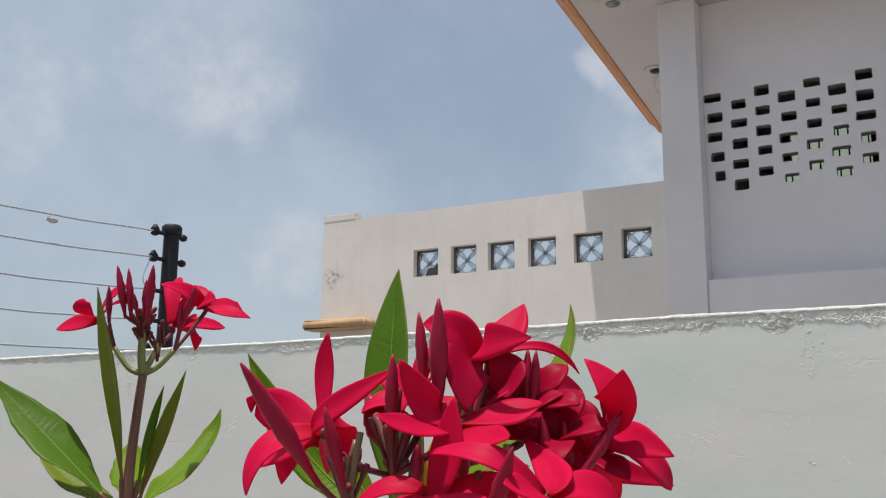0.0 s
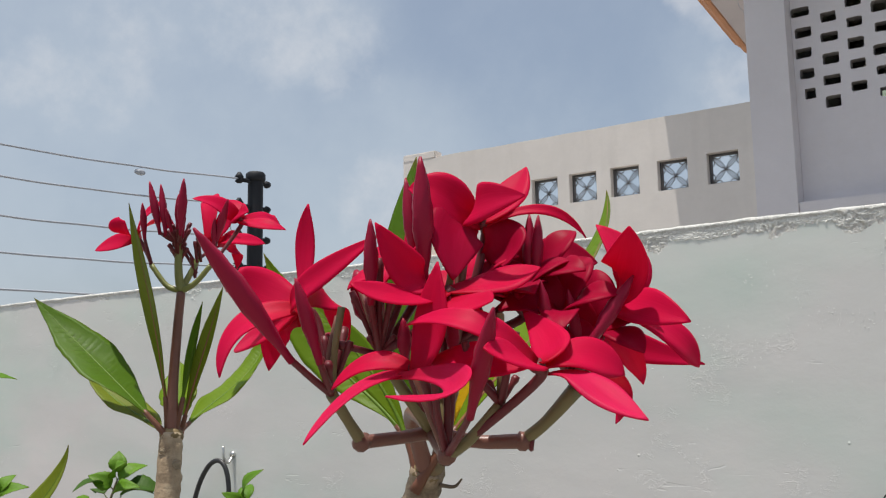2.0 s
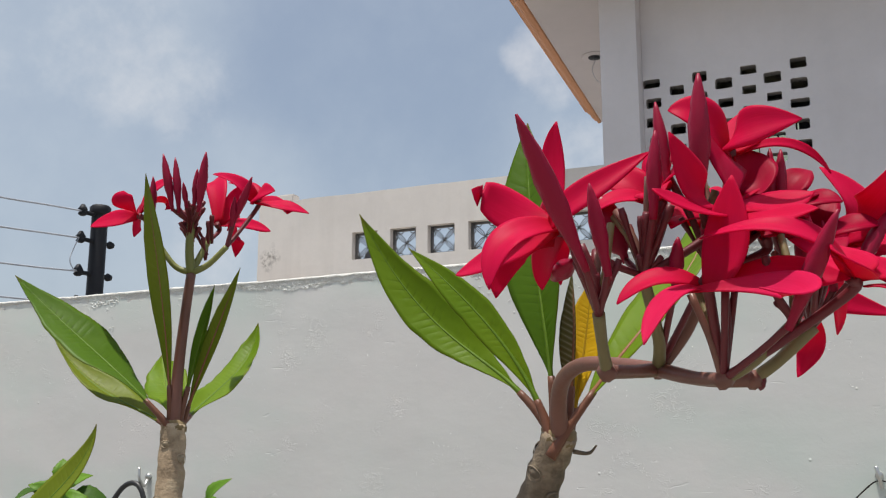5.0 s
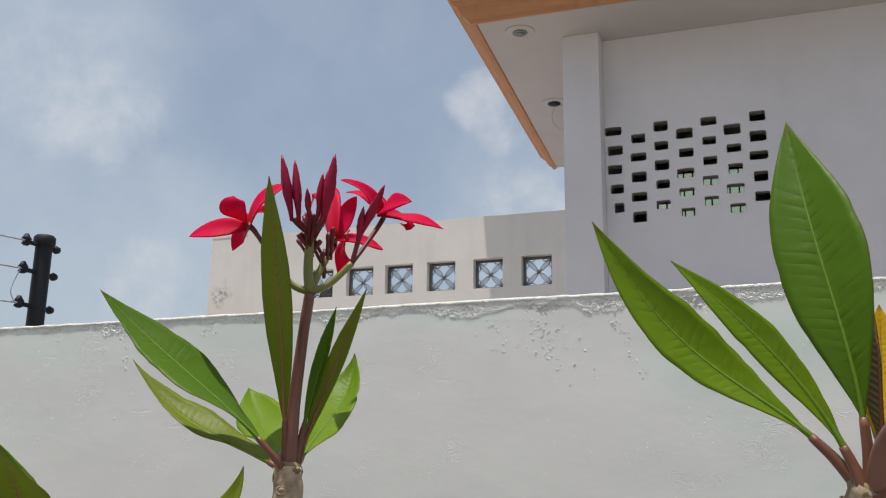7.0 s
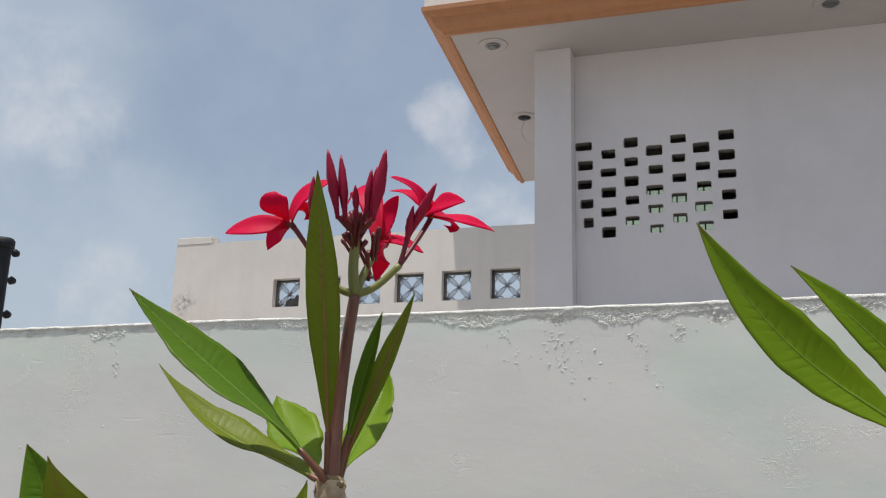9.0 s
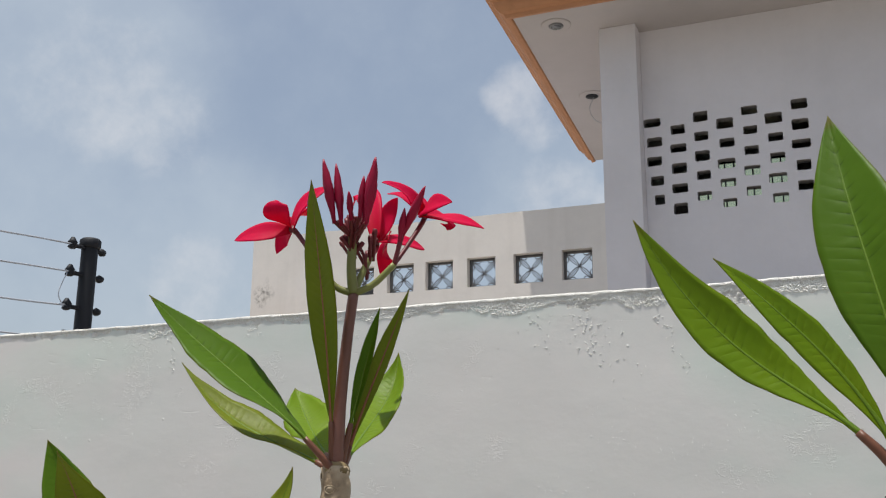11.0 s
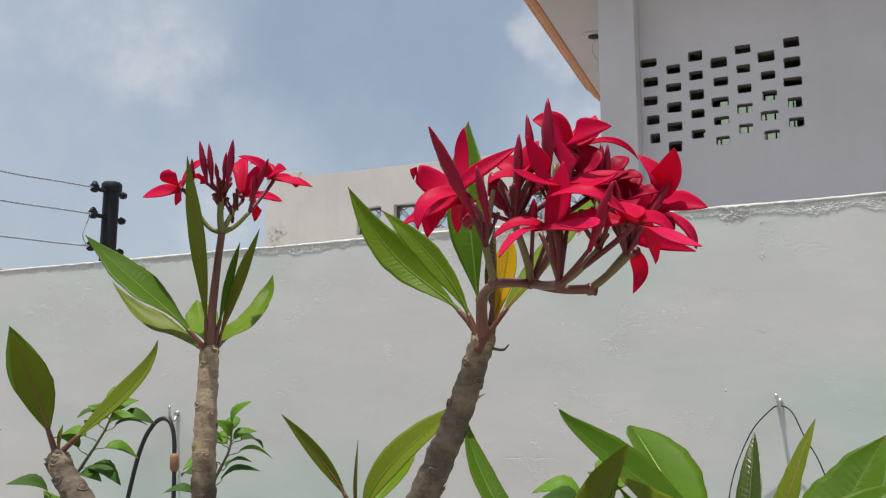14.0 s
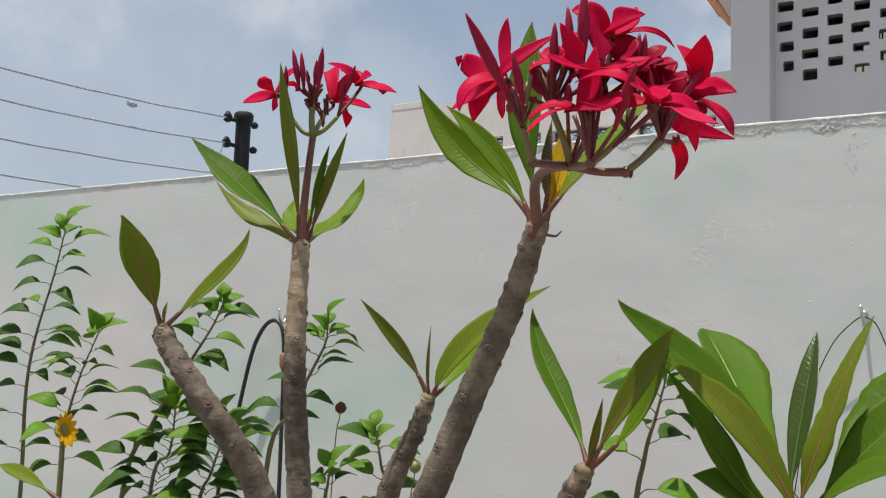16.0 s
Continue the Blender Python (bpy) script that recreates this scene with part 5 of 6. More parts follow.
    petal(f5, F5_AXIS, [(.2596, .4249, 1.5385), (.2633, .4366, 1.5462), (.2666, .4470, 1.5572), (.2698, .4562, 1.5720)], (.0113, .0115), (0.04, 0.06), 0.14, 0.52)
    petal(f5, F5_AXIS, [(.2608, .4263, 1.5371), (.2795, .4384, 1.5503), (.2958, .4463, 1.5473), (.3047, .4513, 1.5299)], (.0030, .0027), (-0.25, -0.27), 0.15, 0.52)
    petal(f5, F5_AXIS, [(.2609, .4257, 1.5382), (.2677, .4354, 1.5323), (.2707, .4343, 1.5242), (.2734, .4232, 1.5157)], (.0133, .0125), (-0.03, -0.16), 0.14, 0.53, "petal_shaded")
    f6 = corolla(T, (0.2598, 0.3921, 1.5017), F6_AXIS, headB)
    petal(f6, F6_AXIS, [(.2577, .3927, 1.5029), (.2513, .3812, 1.5026), (.2493, .3718, 1.5133), (.2416, .3617, 1.5325)], (.0092, .0096), (-0.32, -0.36), 0.13, 0.51)
    petal(f6, F6_AXIS, [(.2607, .3916, 1.5017), (.2564, .3765, 1.4970), (.2483, .3629, 1.4980), (.2353, .3507, 1.5044)], (.0094, .0091), (0.08, 0.03), 0.15, 0.52)
    petal(f6, F6_AXIS, [(.2593, .3921, 1.5020), (.2737, .4048, 1.5044), (.2863, .4132, 1.5076), (.2974, .4154, 1.5124)], (.0117, .0115), (0.26, 0.28), 0.15, 0.52)
    petal(f6, F6_AXIS, [(.2582, .3915, 1.4985), (.2737, .3832, 1.4939), (.2873, .3741, 1.4926), (.3001, .3654, 1.4929)], (.0102, .0105), (0.48, 0.43), 0.15, 0.54)
    f7 = corolla(T, (0.2770, 0.4512, 1.5095), F7_AXIS, headC)
    petal(f7, F7_AXIS, [(.2766, .4510, 1.5103), (.2767, .4588, 1.5244), (.2818, .4727, 1.5271), (.2914, .4933, 1.5231)], (.0135, .0126), (-0.45, -0.47), 0.17, 0.53, "petal_shaded")
    drooping = corolla(T, (0.2872, 0.5119, 1.4678), F4_AXIS, headC)
    petal(drooping, (.2, -.9, .1), [(.2871, .5124, 1.4672), (.2863, .5331, 1.4591), (.2844, .5437, 1.4500), (.2763, .5432, 1.4361)], (.0095, .0097), (-0.66, -0.71), 0.15, 0.52)
    # inner petals of the head, its shade put into a darker red
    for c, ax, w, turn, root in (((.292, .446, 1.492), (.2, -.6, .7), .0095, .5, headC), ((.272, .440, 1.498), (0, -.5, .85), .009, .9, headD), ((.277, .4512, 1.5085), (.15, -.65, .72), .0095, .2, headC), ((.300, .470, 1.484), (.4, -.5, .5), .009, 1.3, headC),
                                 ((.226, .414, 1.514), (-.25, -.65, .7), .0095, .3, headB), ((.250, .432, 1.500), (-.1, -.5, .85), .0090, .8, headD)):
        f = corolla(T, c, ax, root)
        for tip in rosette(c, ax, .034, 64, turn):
            petal(f, ax, arched(c, tip, ax, .008), (w, w), (.2, .1), .2, .52, "petal_shaded" if c[0] > .26 else "petal")
    # buds
    bud(T, (.2075, .3440, 1.4700), (.1930, .2976, 1.5267), .0050, headA)
    bud(T, (.2140, .3560, 1.4690), (.2099, .3433, 1.5079), .0037, headA)
    bud(T, (.2500, .3890, 1.5060), (.2526, .3828, 1.5658), .0052, headD)
    bud(T, (.2312, .3720, 1.4960), (.2347, .3671, 1.5357), .0036, headB)
    bud(T, (.2330, .4050, 1.5180), (.2282, .4049, 1.5628), .0036, headB)
    bud(T, (.2850, .3700, 1.4440), (.3080, .3530, 1.4890), .0044, nodeF)
    bud(T, (.2760, .4430, 1.5080), (.2771, .4442, 1.5443), .0035, headD)
    bud(T, (.2800, .4430, 1.5080), (.2823, .4439, 1.5431), .0033, headD)
    bud(T, (.3110, .4330, 1.4740), (.3300, .4480, 1.5090), .0038, headC)
    bud(T, (.211, .406, 1.484), (.199, .401, 1.518), .0085, headB)
    bud(T, (.190, .390, 1.484), (.170, .415, 1.480), .0050, headA)
    for foot, tip, r in ((headA, (.1995, .3915, 1.4880), .0024), (headB, (.2080, .3760, 1.4790), .0024), (headA, (.2120, .3640, 1.4700), .0022), (headB, (.2280, .3740, 1.5000), .0022), (headB, (.2380, .3800, 1.5040), .0022)):
        stub(T, foot, tip, r)
    for i, (h, k) in enumerate(((headA, 4), (headB, 6), (headC, 9), (headD, 5), (headE, 2))):
        rnd = random.Random(20 + i)
        for _ in range(k):
            q = h + Vector((rnd.uniform(-.012, .012), rnd.uniform(-.014, .010), rnd.uniform(.008, .030)))
            stub(T, h, q, rnd.uniform(.0013, .0019))
    # pedicels that rise from the arms to the flowers above
    rnd = random.Random(41)
    for h, k, reach in ((headA, 3, .045), (headB, 6, .050), (headD, 6, .055), (headC, 5, .045), (headE, 4, .045), (nodeF, 4, .055)):
        for j in range(k):
            q = h + Vector((rnd.uniform(-.016, .016), rnd.uniform(-.020, .012), reach * rnd.uniform(.6, 1)))
            bm = bmesh.new()
            tube(bm, [h, h.lerp(q, .5) + Vector((rnd.uniform(-.004, .004), -.003, 0)), q], [.0021, .0017, .0019], 7, 4)
            part("pedicel", bm, MAT[("pedicel", "stalk", "stalk_olive")[j % 3]], T)
    rnd = random.Random(64)
    for foot, heads in ((hub, ((.250, .405, 1.49), (.236, .392, 1.48))), (nodeF, ((.262, .395, 1.478),)), (headC, ((.295, .43, 1.486), (.302, .446, 1.482), (.288, .44, 1.49)))):
        for q in heads:
            q = Vector(q)
            bud(T, q - Vector((0, 0, .012)), q + Vector((rnd.uniform(-.004, .004), -.006, rnd.uniform(.010, .024))), rnd.uniform(.0026, .0036), foot)
    # short broken stub on the bend
    stub(T, hub.lerp(nodeC, .9), nodeC + Vector((.005, .003, -.001)), .0046)

    # left branch: leaves
    cL = L + Vector((0, 0, .003))
    leaf(T, [(-.3236, .7365, 1.4144), (-.3230, .7303, 1.4991), (-.3215, .6968, 1.5856), (-.3183, .6720, 1.6588)], (.0170, .0199), (0.37, 0.22), 0.13, 0.51, "leaf_olive", "midrib_red", stalk=.14)
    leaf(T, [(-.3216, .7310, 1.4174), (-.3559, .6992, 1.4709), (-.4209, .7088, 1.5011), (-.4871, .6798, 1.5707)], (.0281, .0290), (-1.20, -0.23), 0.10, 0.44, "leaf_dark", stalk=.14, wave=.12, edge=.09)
    leaf(T, [(-.3210, .7357, 1.4143), (-.3744, .7418, 1.4412), (-.4399, .7429, 1.4479), (-.4917, .7405, 1.5166)], (.0184, .0210), (-0.51, -0.77), 0.30, 0.37, "leaf_olive", stalk=.10, wave=.26, ribbed=.2, edge=.10)
    leaf(T, [(-.3239, .7519, 1.4092), (-.3106, .7564, 1.4650), (-.2805, .7522, 1.5198), (-.2601, .7525, 1.5746)], (.0087, .0068), (-0.67, -0.81), 0.23, 0.52, "leaf_olive", "midrib_red", stalk=.14)
    leaf(T, [cL + Vector((.004, .002, 0)), (-.310, .748, 1.47), (-.296, .749, 1.52), (-.287, .748, 1.558)], (.0075, .0070), (-.2, -.2), .35, .5, "leaf_dark", stalk=.2)
    leaf(T, [(-.3166, .7412, 1.4161), (-.3422, .8303, 1.4612), (-.3373, .8957, 1.4811), (-.3414, .9070, 1.5407)], (.0215, .0219), (-0.13, -0.09), 0.24, 0.46, stalk=.08, wave=.3, edge=.16)
    plain_leaf(T, cL + Vector((-.006, .008, 0)), (-.428, .844, 1.500), .046, (.3, -.5, .8), bend=-.06, fold=.2, wave=.3, stalk=.15, edge=.15)
    # left branch: flower head
    hubL = Vector((-.3075, .7360, 1.570))
    bm = bmesh.new()
    tube(bm, [L - Vector((0, 0, .005)), (-.3185, .7375, 1.47), (-.313, .737, 1.53), hubL], [.0070, .0056, .0050, .0048], 12, 6)
    part("flower_stalk", bm, MAT["stalk"], T)
    a1, a2, a3, a4 = Vector((-.340, .722, 1.600)), Vector((-.2719, .7448, 1.596)), Vector((-.3075, .7315, 1.622)), Vector((-.300, .752, 1.606))
    arm([hubL, (-.323, .729, 1.577), a1], [.0042, .0036, .0034], "stalk_green")
    arm([hubL, (-.290, .740, 1.578), a2], [.0042, .0036, .0034], "stalk_green")
    arm([hubL, (-.309, .733, 1.592), a3], [.0060, .0052, .0048], "stalk_green")
    arm([hubL, (-.305, .745, 1.588), a4], [.0044, .0040, .0036], "stalk_green")
    G1_AXIS, G2_AXIS, G3_AXIS = (-.25, -.9, .35), (.25, -.85, .45), (.1, -.8, .5)
    g1 = corolla(T, (-0.3632, 0.7182, 1.6305), G1_AXIS, a1)
    petal(g1, G1_AXIS, [(-.3642, .7183, 1.6295), (-.3869, .7123, 1.6308), (-.4041, .7093, 1.6278), (-.4168, .7065, 1.6217)], (.0123, .0124), (-0.09, -0.03), 0.15, 0.54)
    petal(g1, G1_AXIS, [(-.3648, .7176, 1.6324), (-.3684, .6999, 1.6406), (-.3704, .6942, 1.6467), (-.3695, .7001, 1.6537)], (.0131, .0120), (-0.24, -0.32), 0.14, 0.54)
    petal(g1, G1_AXIS, [(-.3627, .7191, 1.6306), (-.3795, .7422, 1.6425), (-.3939, .7534, 1.6391), (-.4021, .7558, 1.6193)], (.0126, .0127), (0.46, 0.54), 0.14, 0.52)
    petal(g1, G1_AXIS, [(-.3623, .7184, 1.6310), (-.3584, .7189, 1.6517), (-.3489, .7241, 1.6639), (-.3322, .7319, 1.6715)], (.0129, .0124), (0.22, 0.24), 0.20, 0.53)
    petal(g1, G1_AXIS, [(-.3635, .7184, 1.6309), (-.3805, .7482, 1.6575), (-.3826, .7691, 1.6651), (-.3708, .7810, 1.6529)], (.0130, .0130), (-0.09, -0.11), 0.15, 0.53)
    g2 = corolla(T, (-0.2550, 0.7692, 1.6471), G2_AXIS, a2)
    petal(g2, G2_AXIS, [(-.2550, .7694, 1.6457), (-.2319, .7654, 1.6415), (-.2137, .7702, 1.6395), (-.2011, .7853, 1.6325)], (.0118, .0121), (0.52, 0.61), 0.15, 0.52)
    petal(g2, G2_AXIS, [(-.2554, .7699, 1.6462), (-.2487, .8026, 1.6554), (-.2478, .8208, 1.6555), (-.2529, .8240, 1.6455)], (.0126, .0126), (-0.16, -0.10), 0.14, 0.52)
    petal(g2, G2_AXIS, [(-.2555, .7688, 1.6471), (-.2514, .7591, 1.6520), (-.2381, .7511, 1.6524), (-.2159, .7436, 1.6479)], (.0123, .0124), (-0.09, -0.03), 0.16, 0.51)
    petal(g2, G2_AXIS, [(-.2549, .7693, 1.6473), (-.2583, .7533, 1.6606), (-.2642, .7363, 1.6664), (-.2732, .7184, 1.6651)], (.0125, .0125), (-0.13, -0.15), 0.16, 0.52)
    petal(g2, G2_AXIS, [(-.2544, .7692, 1.6476), (-.2610, .7710, 1.6633), (-.2744, .7724, 1.6716), (-.2941, .7732, 1.6724)], (.0119, .0120), (-0.46, -0.46), 0.16, 0.52)
    g3 = corolla(T, (-0.3046, 0.7705, 1.6270), G3_AXIS, a4)
    petal(g3, G3_AXIS, [(-.3039, .7717, 1.6264), (-.3062, .7947, 1.6491), (-.3060, .8032, 1.6675), (-.2968, .8022, 1.6773)], (.0090, .0088), (-0.89, -0.81), 0.16, 0.53)
    petal(g3, G3_AXIS, [(-.3046, .7707, 1.6267), (-.2956, .7999, 1.6341), (-.2881, .8227, 1.6372), (-.2837, .8399, 1.6324)], (.0125, .0125), (-0.08, -0.10), 0.15, 0.52)
    petal(g3, G3_AXIS, [(-.2941, .7757, 1.6244), (-.3131, .8141, 1.6441), (-.3223, .8374, 1.6384), (-.3324, .8438, 1.6073)], (.0130, .0131), (0.87, 0.58), 0.11, 0.55)
    petal(g3, G3_AXIS, [(-.3042, .7706, 1.6275), (-.3156, .7851, 1.6816), (-.3339, .8007, 1.6991), (-.3550, .8181, 1.6770)], (.0120, .0123), (-0.04, -0.03), 0.15, 0.52)
    for base, tip, r, root in (((-.3165, .7129, 1.6300), (-.3252, .7038, 1.6888), .0046, a3), ((-.3110, .7160, 1.6280), (-.3165, .7120, 1.6860), .0042, a3), ((-.2850, .7130, 1.6260), (-.2740, .7065, 1.6853), .0052, a3),
                               ((-.2915, .7220, 1.6250), (-.2830, .7120, 1.6730), .0042, a3), ((-.2930, .7160, 1.6340), (-.2880, .7120, 1.6710), .0036, a3), ((-.3010, .7150, 1.6320), (-.2990, .7050, 1.6560), .0030, a3),
                               ((-.2660, .7460, 1.6200), (-.2392, .7368, 1.6634), .0044, a2), ((-.2670, .7440, 1.6150), (-.2590, .7370, 1.6450), .0034, a2), ((-.3400, .7120, 1.6260), (-.3371, .7048, 1.6665), .0038, a1)):
        bud(T, base, tip, r, root, .0024)
    rnd = random.Random(77)
    for i in range(34):
        h = (a3, a3, a3, a4)[i % 4]
        foot = h - Vector((rnd.uniform(-.002, .002), rnd.uniform(-.003, .003), rnd.uniform(.002, .022)))
        q = foot + Vector((rnd.uniform(-.012, .012), rnd.uniform(-.012, .010), rnd.uniform(.016, .030)))
        stub(T, foot, q, rnd.uniform(.0018, .0027))

    # young branches
    leaf(T, [(-.3549, .5252, 1.2888), (-.3754, .5166, 1.3408), (-.3815, .5033, 1.3878), (-.3776, .4692, 1.4228)], (.0178, .0235), (-0.18, -0.27), 0.14, 0.48, "leaf_olive", "midrib_red", stalk=.16)
    plain_leaf(T, P3 + Vector((-.004, .002, .002)), (-.437, .522, 1.433), .040, (.35, -.85, .40), "leaf_dark", "midrib_green", bend=-.05, fold=.3, stalk=.18)
    leaf(T, [(-.3570, .5199, 1.2822), (-.3137, .5445, 1.3375), (-.2715, .5740, 1.3706), (-.2648, .5713, 1.4150)], (.0144, .0144), (-0.07, -0.15), 0.21, 0.43, "leaf_olive", "midrib_green", stalk=.16)
    plain_leaf(T, P3 + Vector((.001, 0, .002)), (-.352, .528, 1.322), .006, (.3, -.9, .1), "leaf_olive", "midrib_red", fold=.6, name="young_leaf")
    leaf(T, [(-.0959, .7267, 1.2165), (-.1107, .7228, 1.2557), (-.1361, .7001, 1.2928), (-.1617, .6663, 1.3349)], (.0085, .0086), (-0.05, -0.01), 0.20, 0.50, "leaf_olive", "midrib_red", stalk=.2)
    leaf(T, [(-.0924, .7266, 1.2088), (-.0820, .7366, 1.2616), (-.0374, .7498, 1.3074), (.0482, .7702, 1.3582)], (.0213, .0197), (-0.11, -0.01), 0.23, 0.45, "leaf_olive", "midrib_green", stalk=.12, under="leaf")
    plain_leaf(T, P4 + Vector((.003, .004, 0)), (-.060, .812, 1.318), .046, (-.25, -.93, .25), bend=-.08, fold=.2, stalk=.14)
    plain_leaf(T, P4 + Vector((0, 0, 0)), (-.091, .721, 1.305), .006, (.2, -.9, .1), "leaf_olive", "midrib_red", fold=.7, name="young_leaf", peak=.35)
    # torn bark spur below the large crown
    bm = bmesh.new()
    tube(bm, [R + Vector((.008, .002, -.010)), R + Vector((.017, .006, -.011)), R + Vector((.022, .008, -.006))], [.0016, .0012, .0006], 6)
    part("bark_spur", bm, MAT["bark"], T)
    return T


big_plumeria()


def young_plumeria():
    P = Vector((.128, .700, 1.150))
    T = thing("young_plumeria", (.05, .72, 0), "young plumeria with three long leaves on a grey stem", "plant")
    stem(T, [(.05, .72, -.05), (.055, .72, .5), (.075, .712, 1.02), (.105, .704, 1.105), P], [.02, .018, .0165, .0145, .0105], name="trunk", seed=12)
    leaf(T, [(.1310, .7015, 1.1501), (.0964, .7391, 1.2178), (.0352, .7523, 1.2681), (.0230, .7747, 1.3319)], (.0162, .0147), (-0.62, -0.51), 0.22, 0.47, "leaf_dark", wave=.12, stalk=.10, edge=.08)
    leaf(T, [(.1301, .7014, 1.1468), (.1743, .6799, 1.2235), (.2249, .6642, 1.2709), (.2421, .6510, 1.3055)], (.0197, .0180), (0.02, -0.13), 0.22, 0.47, "leaf_olive", "midrib_red", stalk=.12)
    plain_leaf(T, P + Vector((.005, .004, .002)), (.225, .690, 1.285), .046, (-.50, -.65, .55), bend=-.09, fold=.2, stalk=.2)
    plain_leaf(T, P + Vector((.002, 0, .002)), (.150, .693, 1.229), .011, (.5, -.8, .1), "leaf_olive", "midrib_red", fold=.5, name="young_leaf", peak=.4, label="reddish unopened leaf")
    return T


young_plumeria()


def broad_plumeria():
    P = Vector((.322, .830, 1.105))
    T = thing("broad_leaved_plumeria", (.32, .84, 0), "low plumeria crowded with broad glossy green leaves", "plant")
    stem(T, [(.32, .84, -.05), (.318, .84, .5), (.32, .835, .95), P], [.022, .02, .018, .014], name="trunk", seed=15)
    # one folded leaf as two blades, shaded and lit halves put into colour
    leaf(T, [(.3299, .8321, 1.0906), (.283, .830, 1.256), (.160, .778, 1.289), (.1393, .7620, 1.3411)], (.0320, .0300), (-0.65, -0.50), 0.22, 0.47, "leaf_dark", "midrib_green", stalk=.08, wave=.16, edge=.10)
    leaf(T, [(0.3434, 0.7825, 1.0884), (0.3154, 0.7727, 1.1843), (0.2614, 0.7438, 1.2306), (0.2103, 0.7274, 1.2731)], (.0220, .0240), (-0.45, -0.35), 0.18, 0.50, "leaf_olive", "midrib_red", stalk=.08, wave=.10, edge=.08)
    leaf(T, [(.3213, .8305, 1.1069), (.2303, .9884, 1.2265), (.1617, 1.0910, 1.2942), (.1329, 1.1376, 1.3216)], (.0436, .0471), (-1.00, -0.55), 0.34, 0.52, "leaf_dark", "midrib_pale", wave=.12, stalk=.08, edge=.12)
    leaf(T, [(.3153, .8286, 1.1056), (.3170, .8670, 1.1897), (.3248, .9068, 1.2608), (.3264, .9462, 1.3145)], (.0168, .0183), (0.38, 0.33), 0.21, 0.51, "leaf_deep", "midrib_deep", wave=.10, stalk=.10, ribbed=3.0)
    leaf(T, [(.3237, .8292, 1.1019), (.3432, .8229, 1.1699), (.3700, .8408, 1.2581), (.3992, .8835, 1.3300)], (.0165, .0185), (0.25, 0.25), 0.22, 0.47, "leaf_olive", "midrib_red", wave=.35, stalk=.10, edge=.30)
    plain_leaf(T, P + Vector((.012, .008, 0)), (.470, .960, 1.312), .085, (-.35, -.93, .12), "leaf_dark", bend=-.03, fold=.2, wave=.15, stalk=.12, edge=.12)
    plain_leaf(T, P + Vector((.012, .002, 0)), (.480, .900, 1.262), .062, (-.35, -.92, .2), "leaf_dark", bend=.08, fold=.25, stalk=.12)
    leaf(T, [P + Vector((-.012, -.006, -.01)), (.276, .775, 1.135), (.252, .735, 1.205), (.219, .690, 1.266)], (.0155, .0155), (0, 0), .3, .40, "leaf_dark", face=(.3, -.75, .55), wave=.45, stalk=.08)
    plain_leaf(T, P + Vector((.012, -.008, -.01)), (.455, .770, 1.178), .060, (-.2, -.4, .9), "leaf_dark", bend=.10, fold=.2, stalk=.12)
    plain_leaf(T, P + Vector((-.010, -.004, -.012)), (.235, .740, 1.150), .055, (.3, -.6, .75), "leaf_dark", bend=.08, fold=.2, stalk=.12)
    return T


broad_plumeria()


def toothed(parent, base, tip, width, face, mat):
    """A small ovate shrub leaf with a toothed edge and drooping tip."""
    base, tip = Vector(base), Vector(tip)
    d = tip - base
    L = d.length
    t = d / L
    n = Vector(face)
    n = (n - t * n.dot(t)).normalized()
    s = t.cross(n)
    rows, N = [], 12
    for i in range(N + 1):
        q = i / N
        u = .14 + .86 * q
        w = width / 2 * max(0.0, math.sin(math.pi * q ** .72)) ** .95 * (1 + (.05 if i % 2 else -.03)) + .0004
        row = []
        for v in (-1, -.5, 0, .5, 1):
            p = base + d * u + n * (.15 * L * math.sin(math.pi * u) - .16 * L * u * u + abs(v) * w * .30) + s * (w * v)
            row.append((p, (n - s * (.32 * v)).normalized(), q, v / 2 + .5))
        rows.append(row)
    bm = sheet(bmesh.new(), rows, .0006)
    for f in bm.faces:
        f.material_index = 0
    tube(bm, [base, base + d * .09 + n * .02 * L, base + d * .18 + n * .05 * L], [.0009, .0007, .0005], 5, 3)
    return part("leaf", bm, MAT[mat], parent)


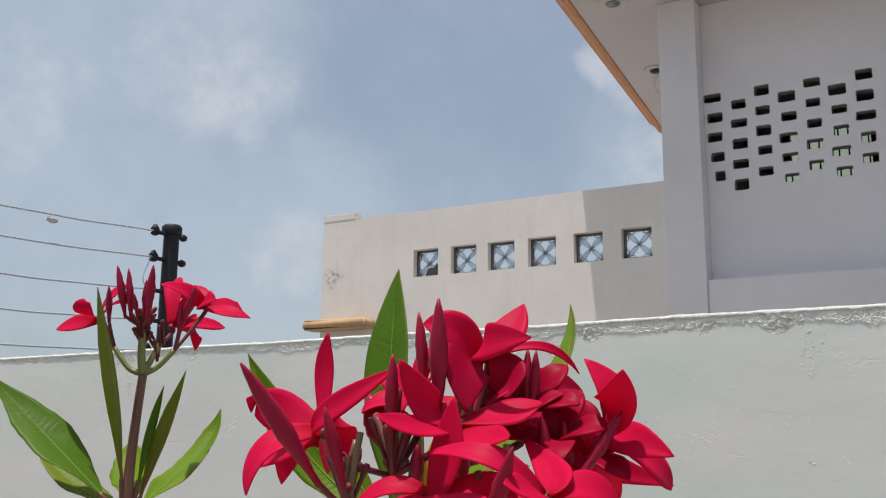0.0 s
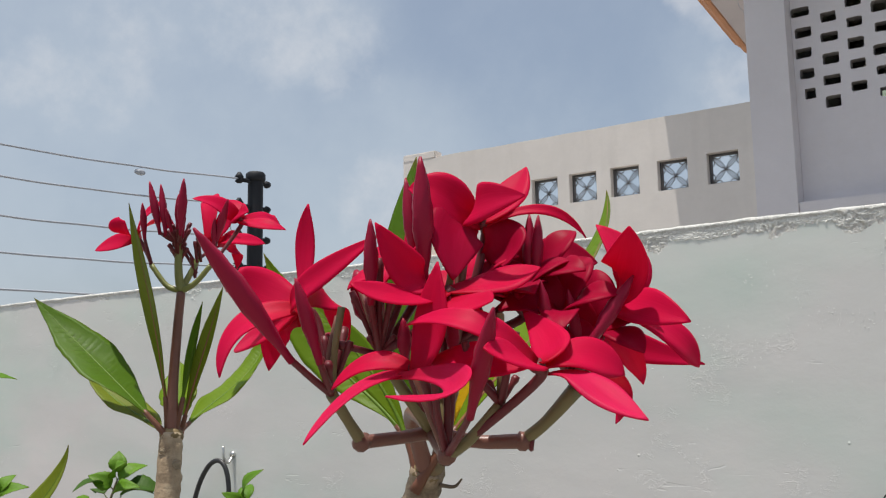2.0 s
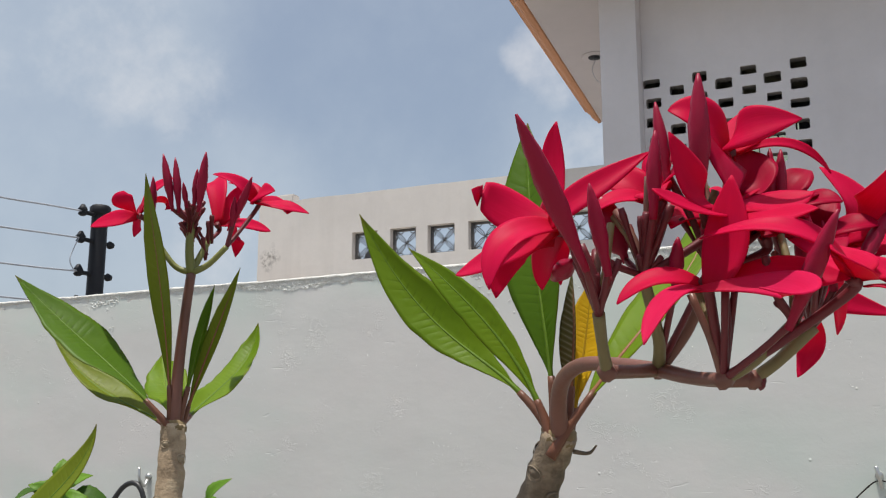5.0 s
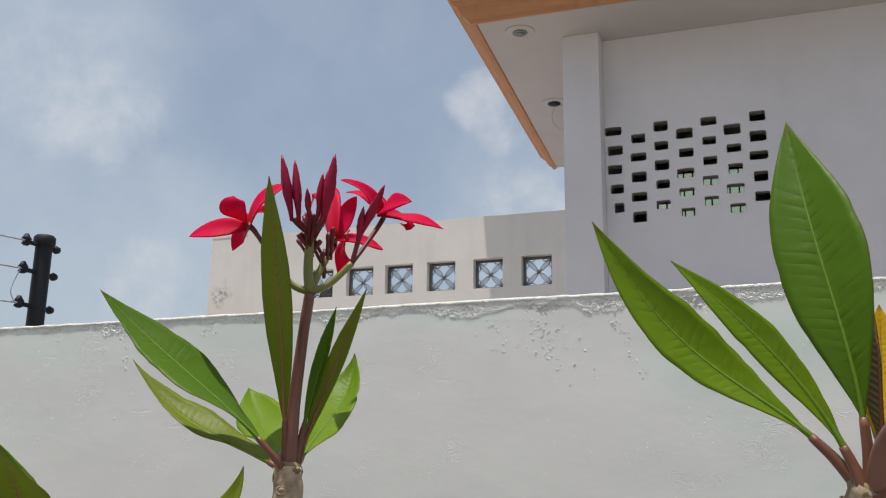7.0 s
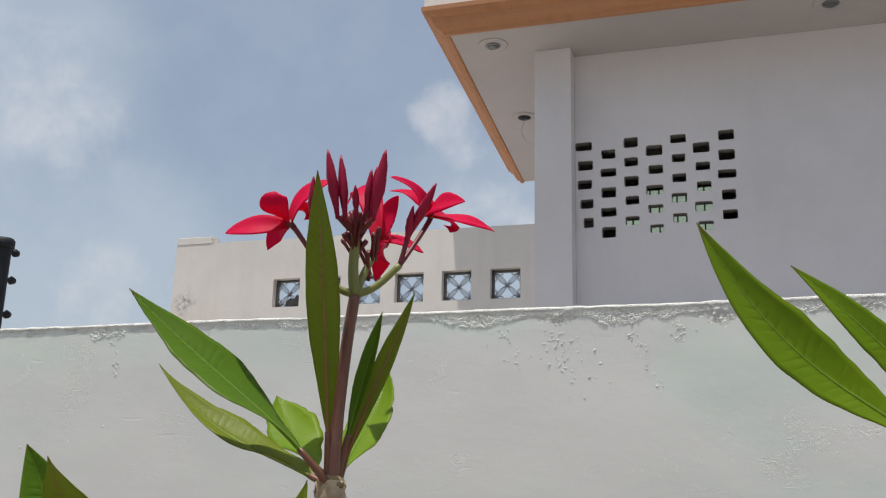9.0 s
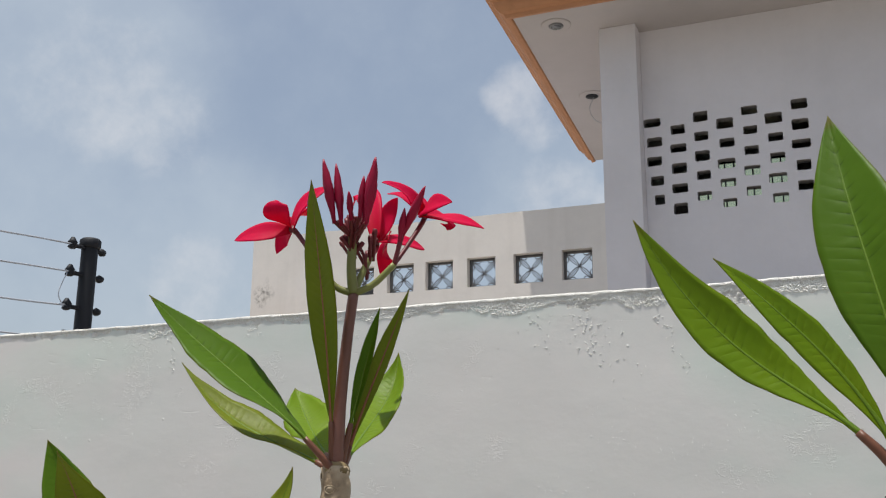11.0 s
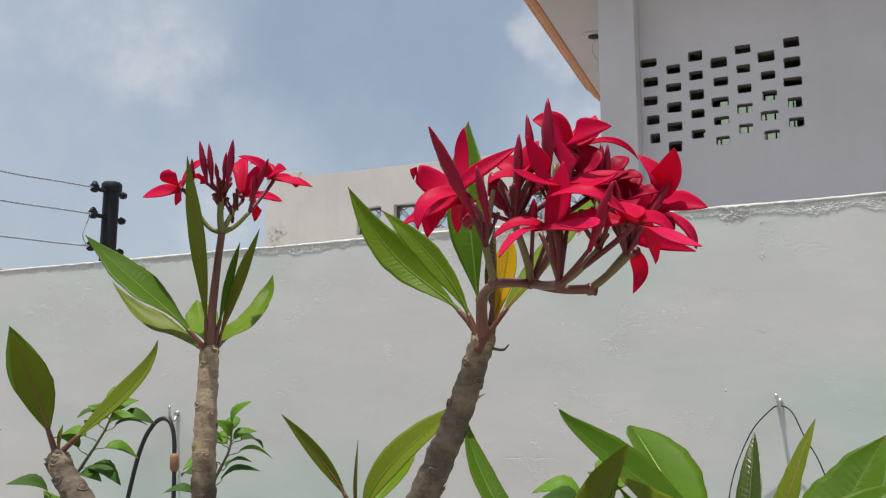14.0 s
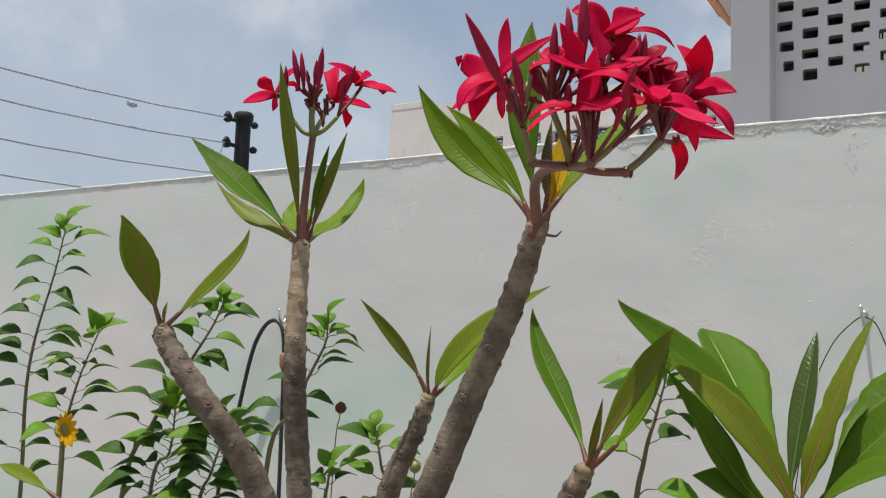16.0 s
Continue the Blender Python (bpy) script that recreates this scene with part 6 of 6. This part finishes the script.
def shrub(points, seed, leaves, size=.052, radius=.0028, bare=0.12, crown=5, label="leafy shrub stem with toothed green leaves", spread=1.0):
    rnd = random.Random(seed)
    foot = Vector((points[0][0], points[0][1], 0))
    S = thing("shrub", foot, label, "plant", "shrubs along the wall")
    bm = bmesh.new()
    low = Vector(points[0])
    tube(bm, [(low.x - .02, low.y, -.03), (low.x - .01, low.y, low.z * .5), *points], [radius * 1.9, radius * 1.6, radius, radius * .4], 8, 6)
    part("stem", bm, MAT["twig"], S)
    line = curve(points, 12)
    right = Vector((.857, .515, 0))
    for i in range(leaves):
        f = bare + (1 - bare) * (i + rnd.uniform(0, .6)) / leaves * .93
        p = line[min(int(f * (len(line) - 1)), len(line) - 1)]
        sgn = 1 if i % 2 else -1
        az = rnd.uniform(-.9, .9)
        out = (right * sgn * math.cos(az) + Vector((.515, -.857, 0)) * math.sin(az)).normalized()
        ln = size * rnd.uniform(.8, 1.25) * (1.15 - .25 * f) * spread
        stalk = p + out * ln * .20 + Vector((0, 0, ln * .12))
        tip = p + out * ln * 1.25 + Vector((0, 0, ln * rnd.uniform(-.15, .65)))
        bm = bmesh.new()
        tube(bm, [p, p.lerp(stalk, .5) + Vector((0, 0, .002)), stalk], [.0011, .0009, .0007], 5, 3)
        lf = toothed(S, stalk, tip, ln * rnd.uniform(.46, .58), (out.x * -.2 + rnd.uniform(-.3, .3), -.45 + rnd.uniform(-.3, .3), .85), "shrub" if rnd.random() < 1.05 - .6 * f else "shoot")
        part("leaf_stalk", bm, MAT["twig"], lf)
    top, d = line[-1], (line[-1] - line[-4]).normalized()
    for k in range(crown):
        a = k * 2.4 + seed
        out = Vector((math.cos(a), math.sin(a), 0))
        ln = size * rnd.uniform(.62, .95)
        at = top - d * (.007 * k)
        foot = at + out * .006 + d * .004
        tip = foot + out * ln * (.45 + .10 * k) + d * ln * (.95 - .13 * k)
        toothed(S, foot - out * .006, tip, ln * rnd.uniform(.52, .64), (-out.x * .5 + .2, -.75 - out.y * .2, .55), "shoot")
    return S


shrub([(-1.252, 1.0, .946), (-1.26, 1.0, 1.155), (-1.244, 1.0, 1.273), (-1.199, 1.0, 1.404), (-1.172, 1.0, 1.505)], 1, 22, .066)
shrub([(-1.128, 1.0, .959), (-1.126, 1.0, 1.094), (-1.095, 1.0, 1.197), (-1.043, 1.0, 1.296)], 2, 17, .064)
shrub([(-.868, .93, .993), (-.801, .93, 1.129), (-.725, .93, 1.232), (-.670, .93, 1.303), (-.647, .93, 1.345)], 3, 17, .056)
shrub([(-.796, .93, 1.001), (-.754, .93, 1.083), (-.745, .93, 1.17)], 4, 22, .068, bare=.0)
shrub([(-.72, .97, .95), (-.69, .97, 1.05), (-.66, .97, 1.13)], 5, 22, .068, bare=.0)
shrub([(-.591, 1.0, 1.053), (-.542, 1.0, 1.162), (-.503, 1.0, 1.231), (-.475, 1.0, 1.280), (-.470, 1.0, 1.312)], 6, 13, .052)
shrub([(-.461, 1.0, .98), (-.456, 1.0, 1.045), (-.452, 1.0, 1.075)], 7, 6, .048)
shrub([(-.335, 1.0, 1.0), (-.350, 1.0, 1.09), (-.362, 1.0, 1.140)], 8, 7, .050)
shrub([(.103, .92, 1.02), (.118, .92, 1.146), (.132, .92, 1.198), (.146, .92, 1.252)], 31, 9, .056, crown=4)


def marigold():
    c = Vector((-.575, .562, 1.150))
    S = thing("yellow_flower", (-.575, .57, 0), "orange-yellow daisy-like flower on a thin green stem", "flower")
    bm = bmesh.new()
    tube(bm, [(-.575, .57, -.02), (-.585, .57, .6), (-.578, .566, 1.08), c], [.003, .0025, .002, .0016], 7, 6)
    part("stem", bm, MAT["stalk_green"], S)
    bm = bmesh.new()
    A = Vector((.80, .25, .20)).normalized()
    spindle(bm, c - A * .008, c + A * .006, [(0, .003), (.3, .010), (.8, .009), (1, .004)], 12)
    part("calyx", bm, MAT["stalk_green"], S)
    for tip in rosette(c, A, .027, 70, .2, 11):
        petal(S, A, arched(c + (tip - c) * .2, tip, A, .002), (.0052, .0052), (0, 0), .2, .5, "marigold")
    plain_leaf(S, (-.58, .566, 1.06), (-.70, .56, 1.094), .022, (.1, -.6, .8), "leaf_olive", bend=.08)
    return S


marigold()


def dry_head(c, r, mat, label):
    c = Vector(c)
    S = thing("dry_flower_head", (c.x - .02, c.y, 0), label, "flower")
    bm = bmesh.new()
    spindle(bm, c - Vector((0, 0, r)), c + Vector((0, 0, r)), [(0, r * .3), (.2, r * .85), (.5, r), (.8, r * .8), (1, r * .25)], 12, 1.0)
    for v in bm.verts:
        v.co += (v.co - c) * .12 * noise.noise(v.co * 400)
    part("head", bm, MAT[mat], S)
    bm = bmesh.new()
    tube(bm, [(c.x - .02, c.y, -.02), (c.x - .022, c.y, .6), (c.x - .01, c.y, c.z - .1), c - Vector((0, 0, r * .8))], [.0016, .0014, .001, .0009], 6, 6)
    part("stem", bm, MAT["twig"], S)


dry_head((-.451, 1.02, 1.175), .0098, "dry", "dried brown seed head on a thin stem")
dry_head((-.221, .90, 1.106), .0085, "stalk_green", "green seed head on a thin stem")
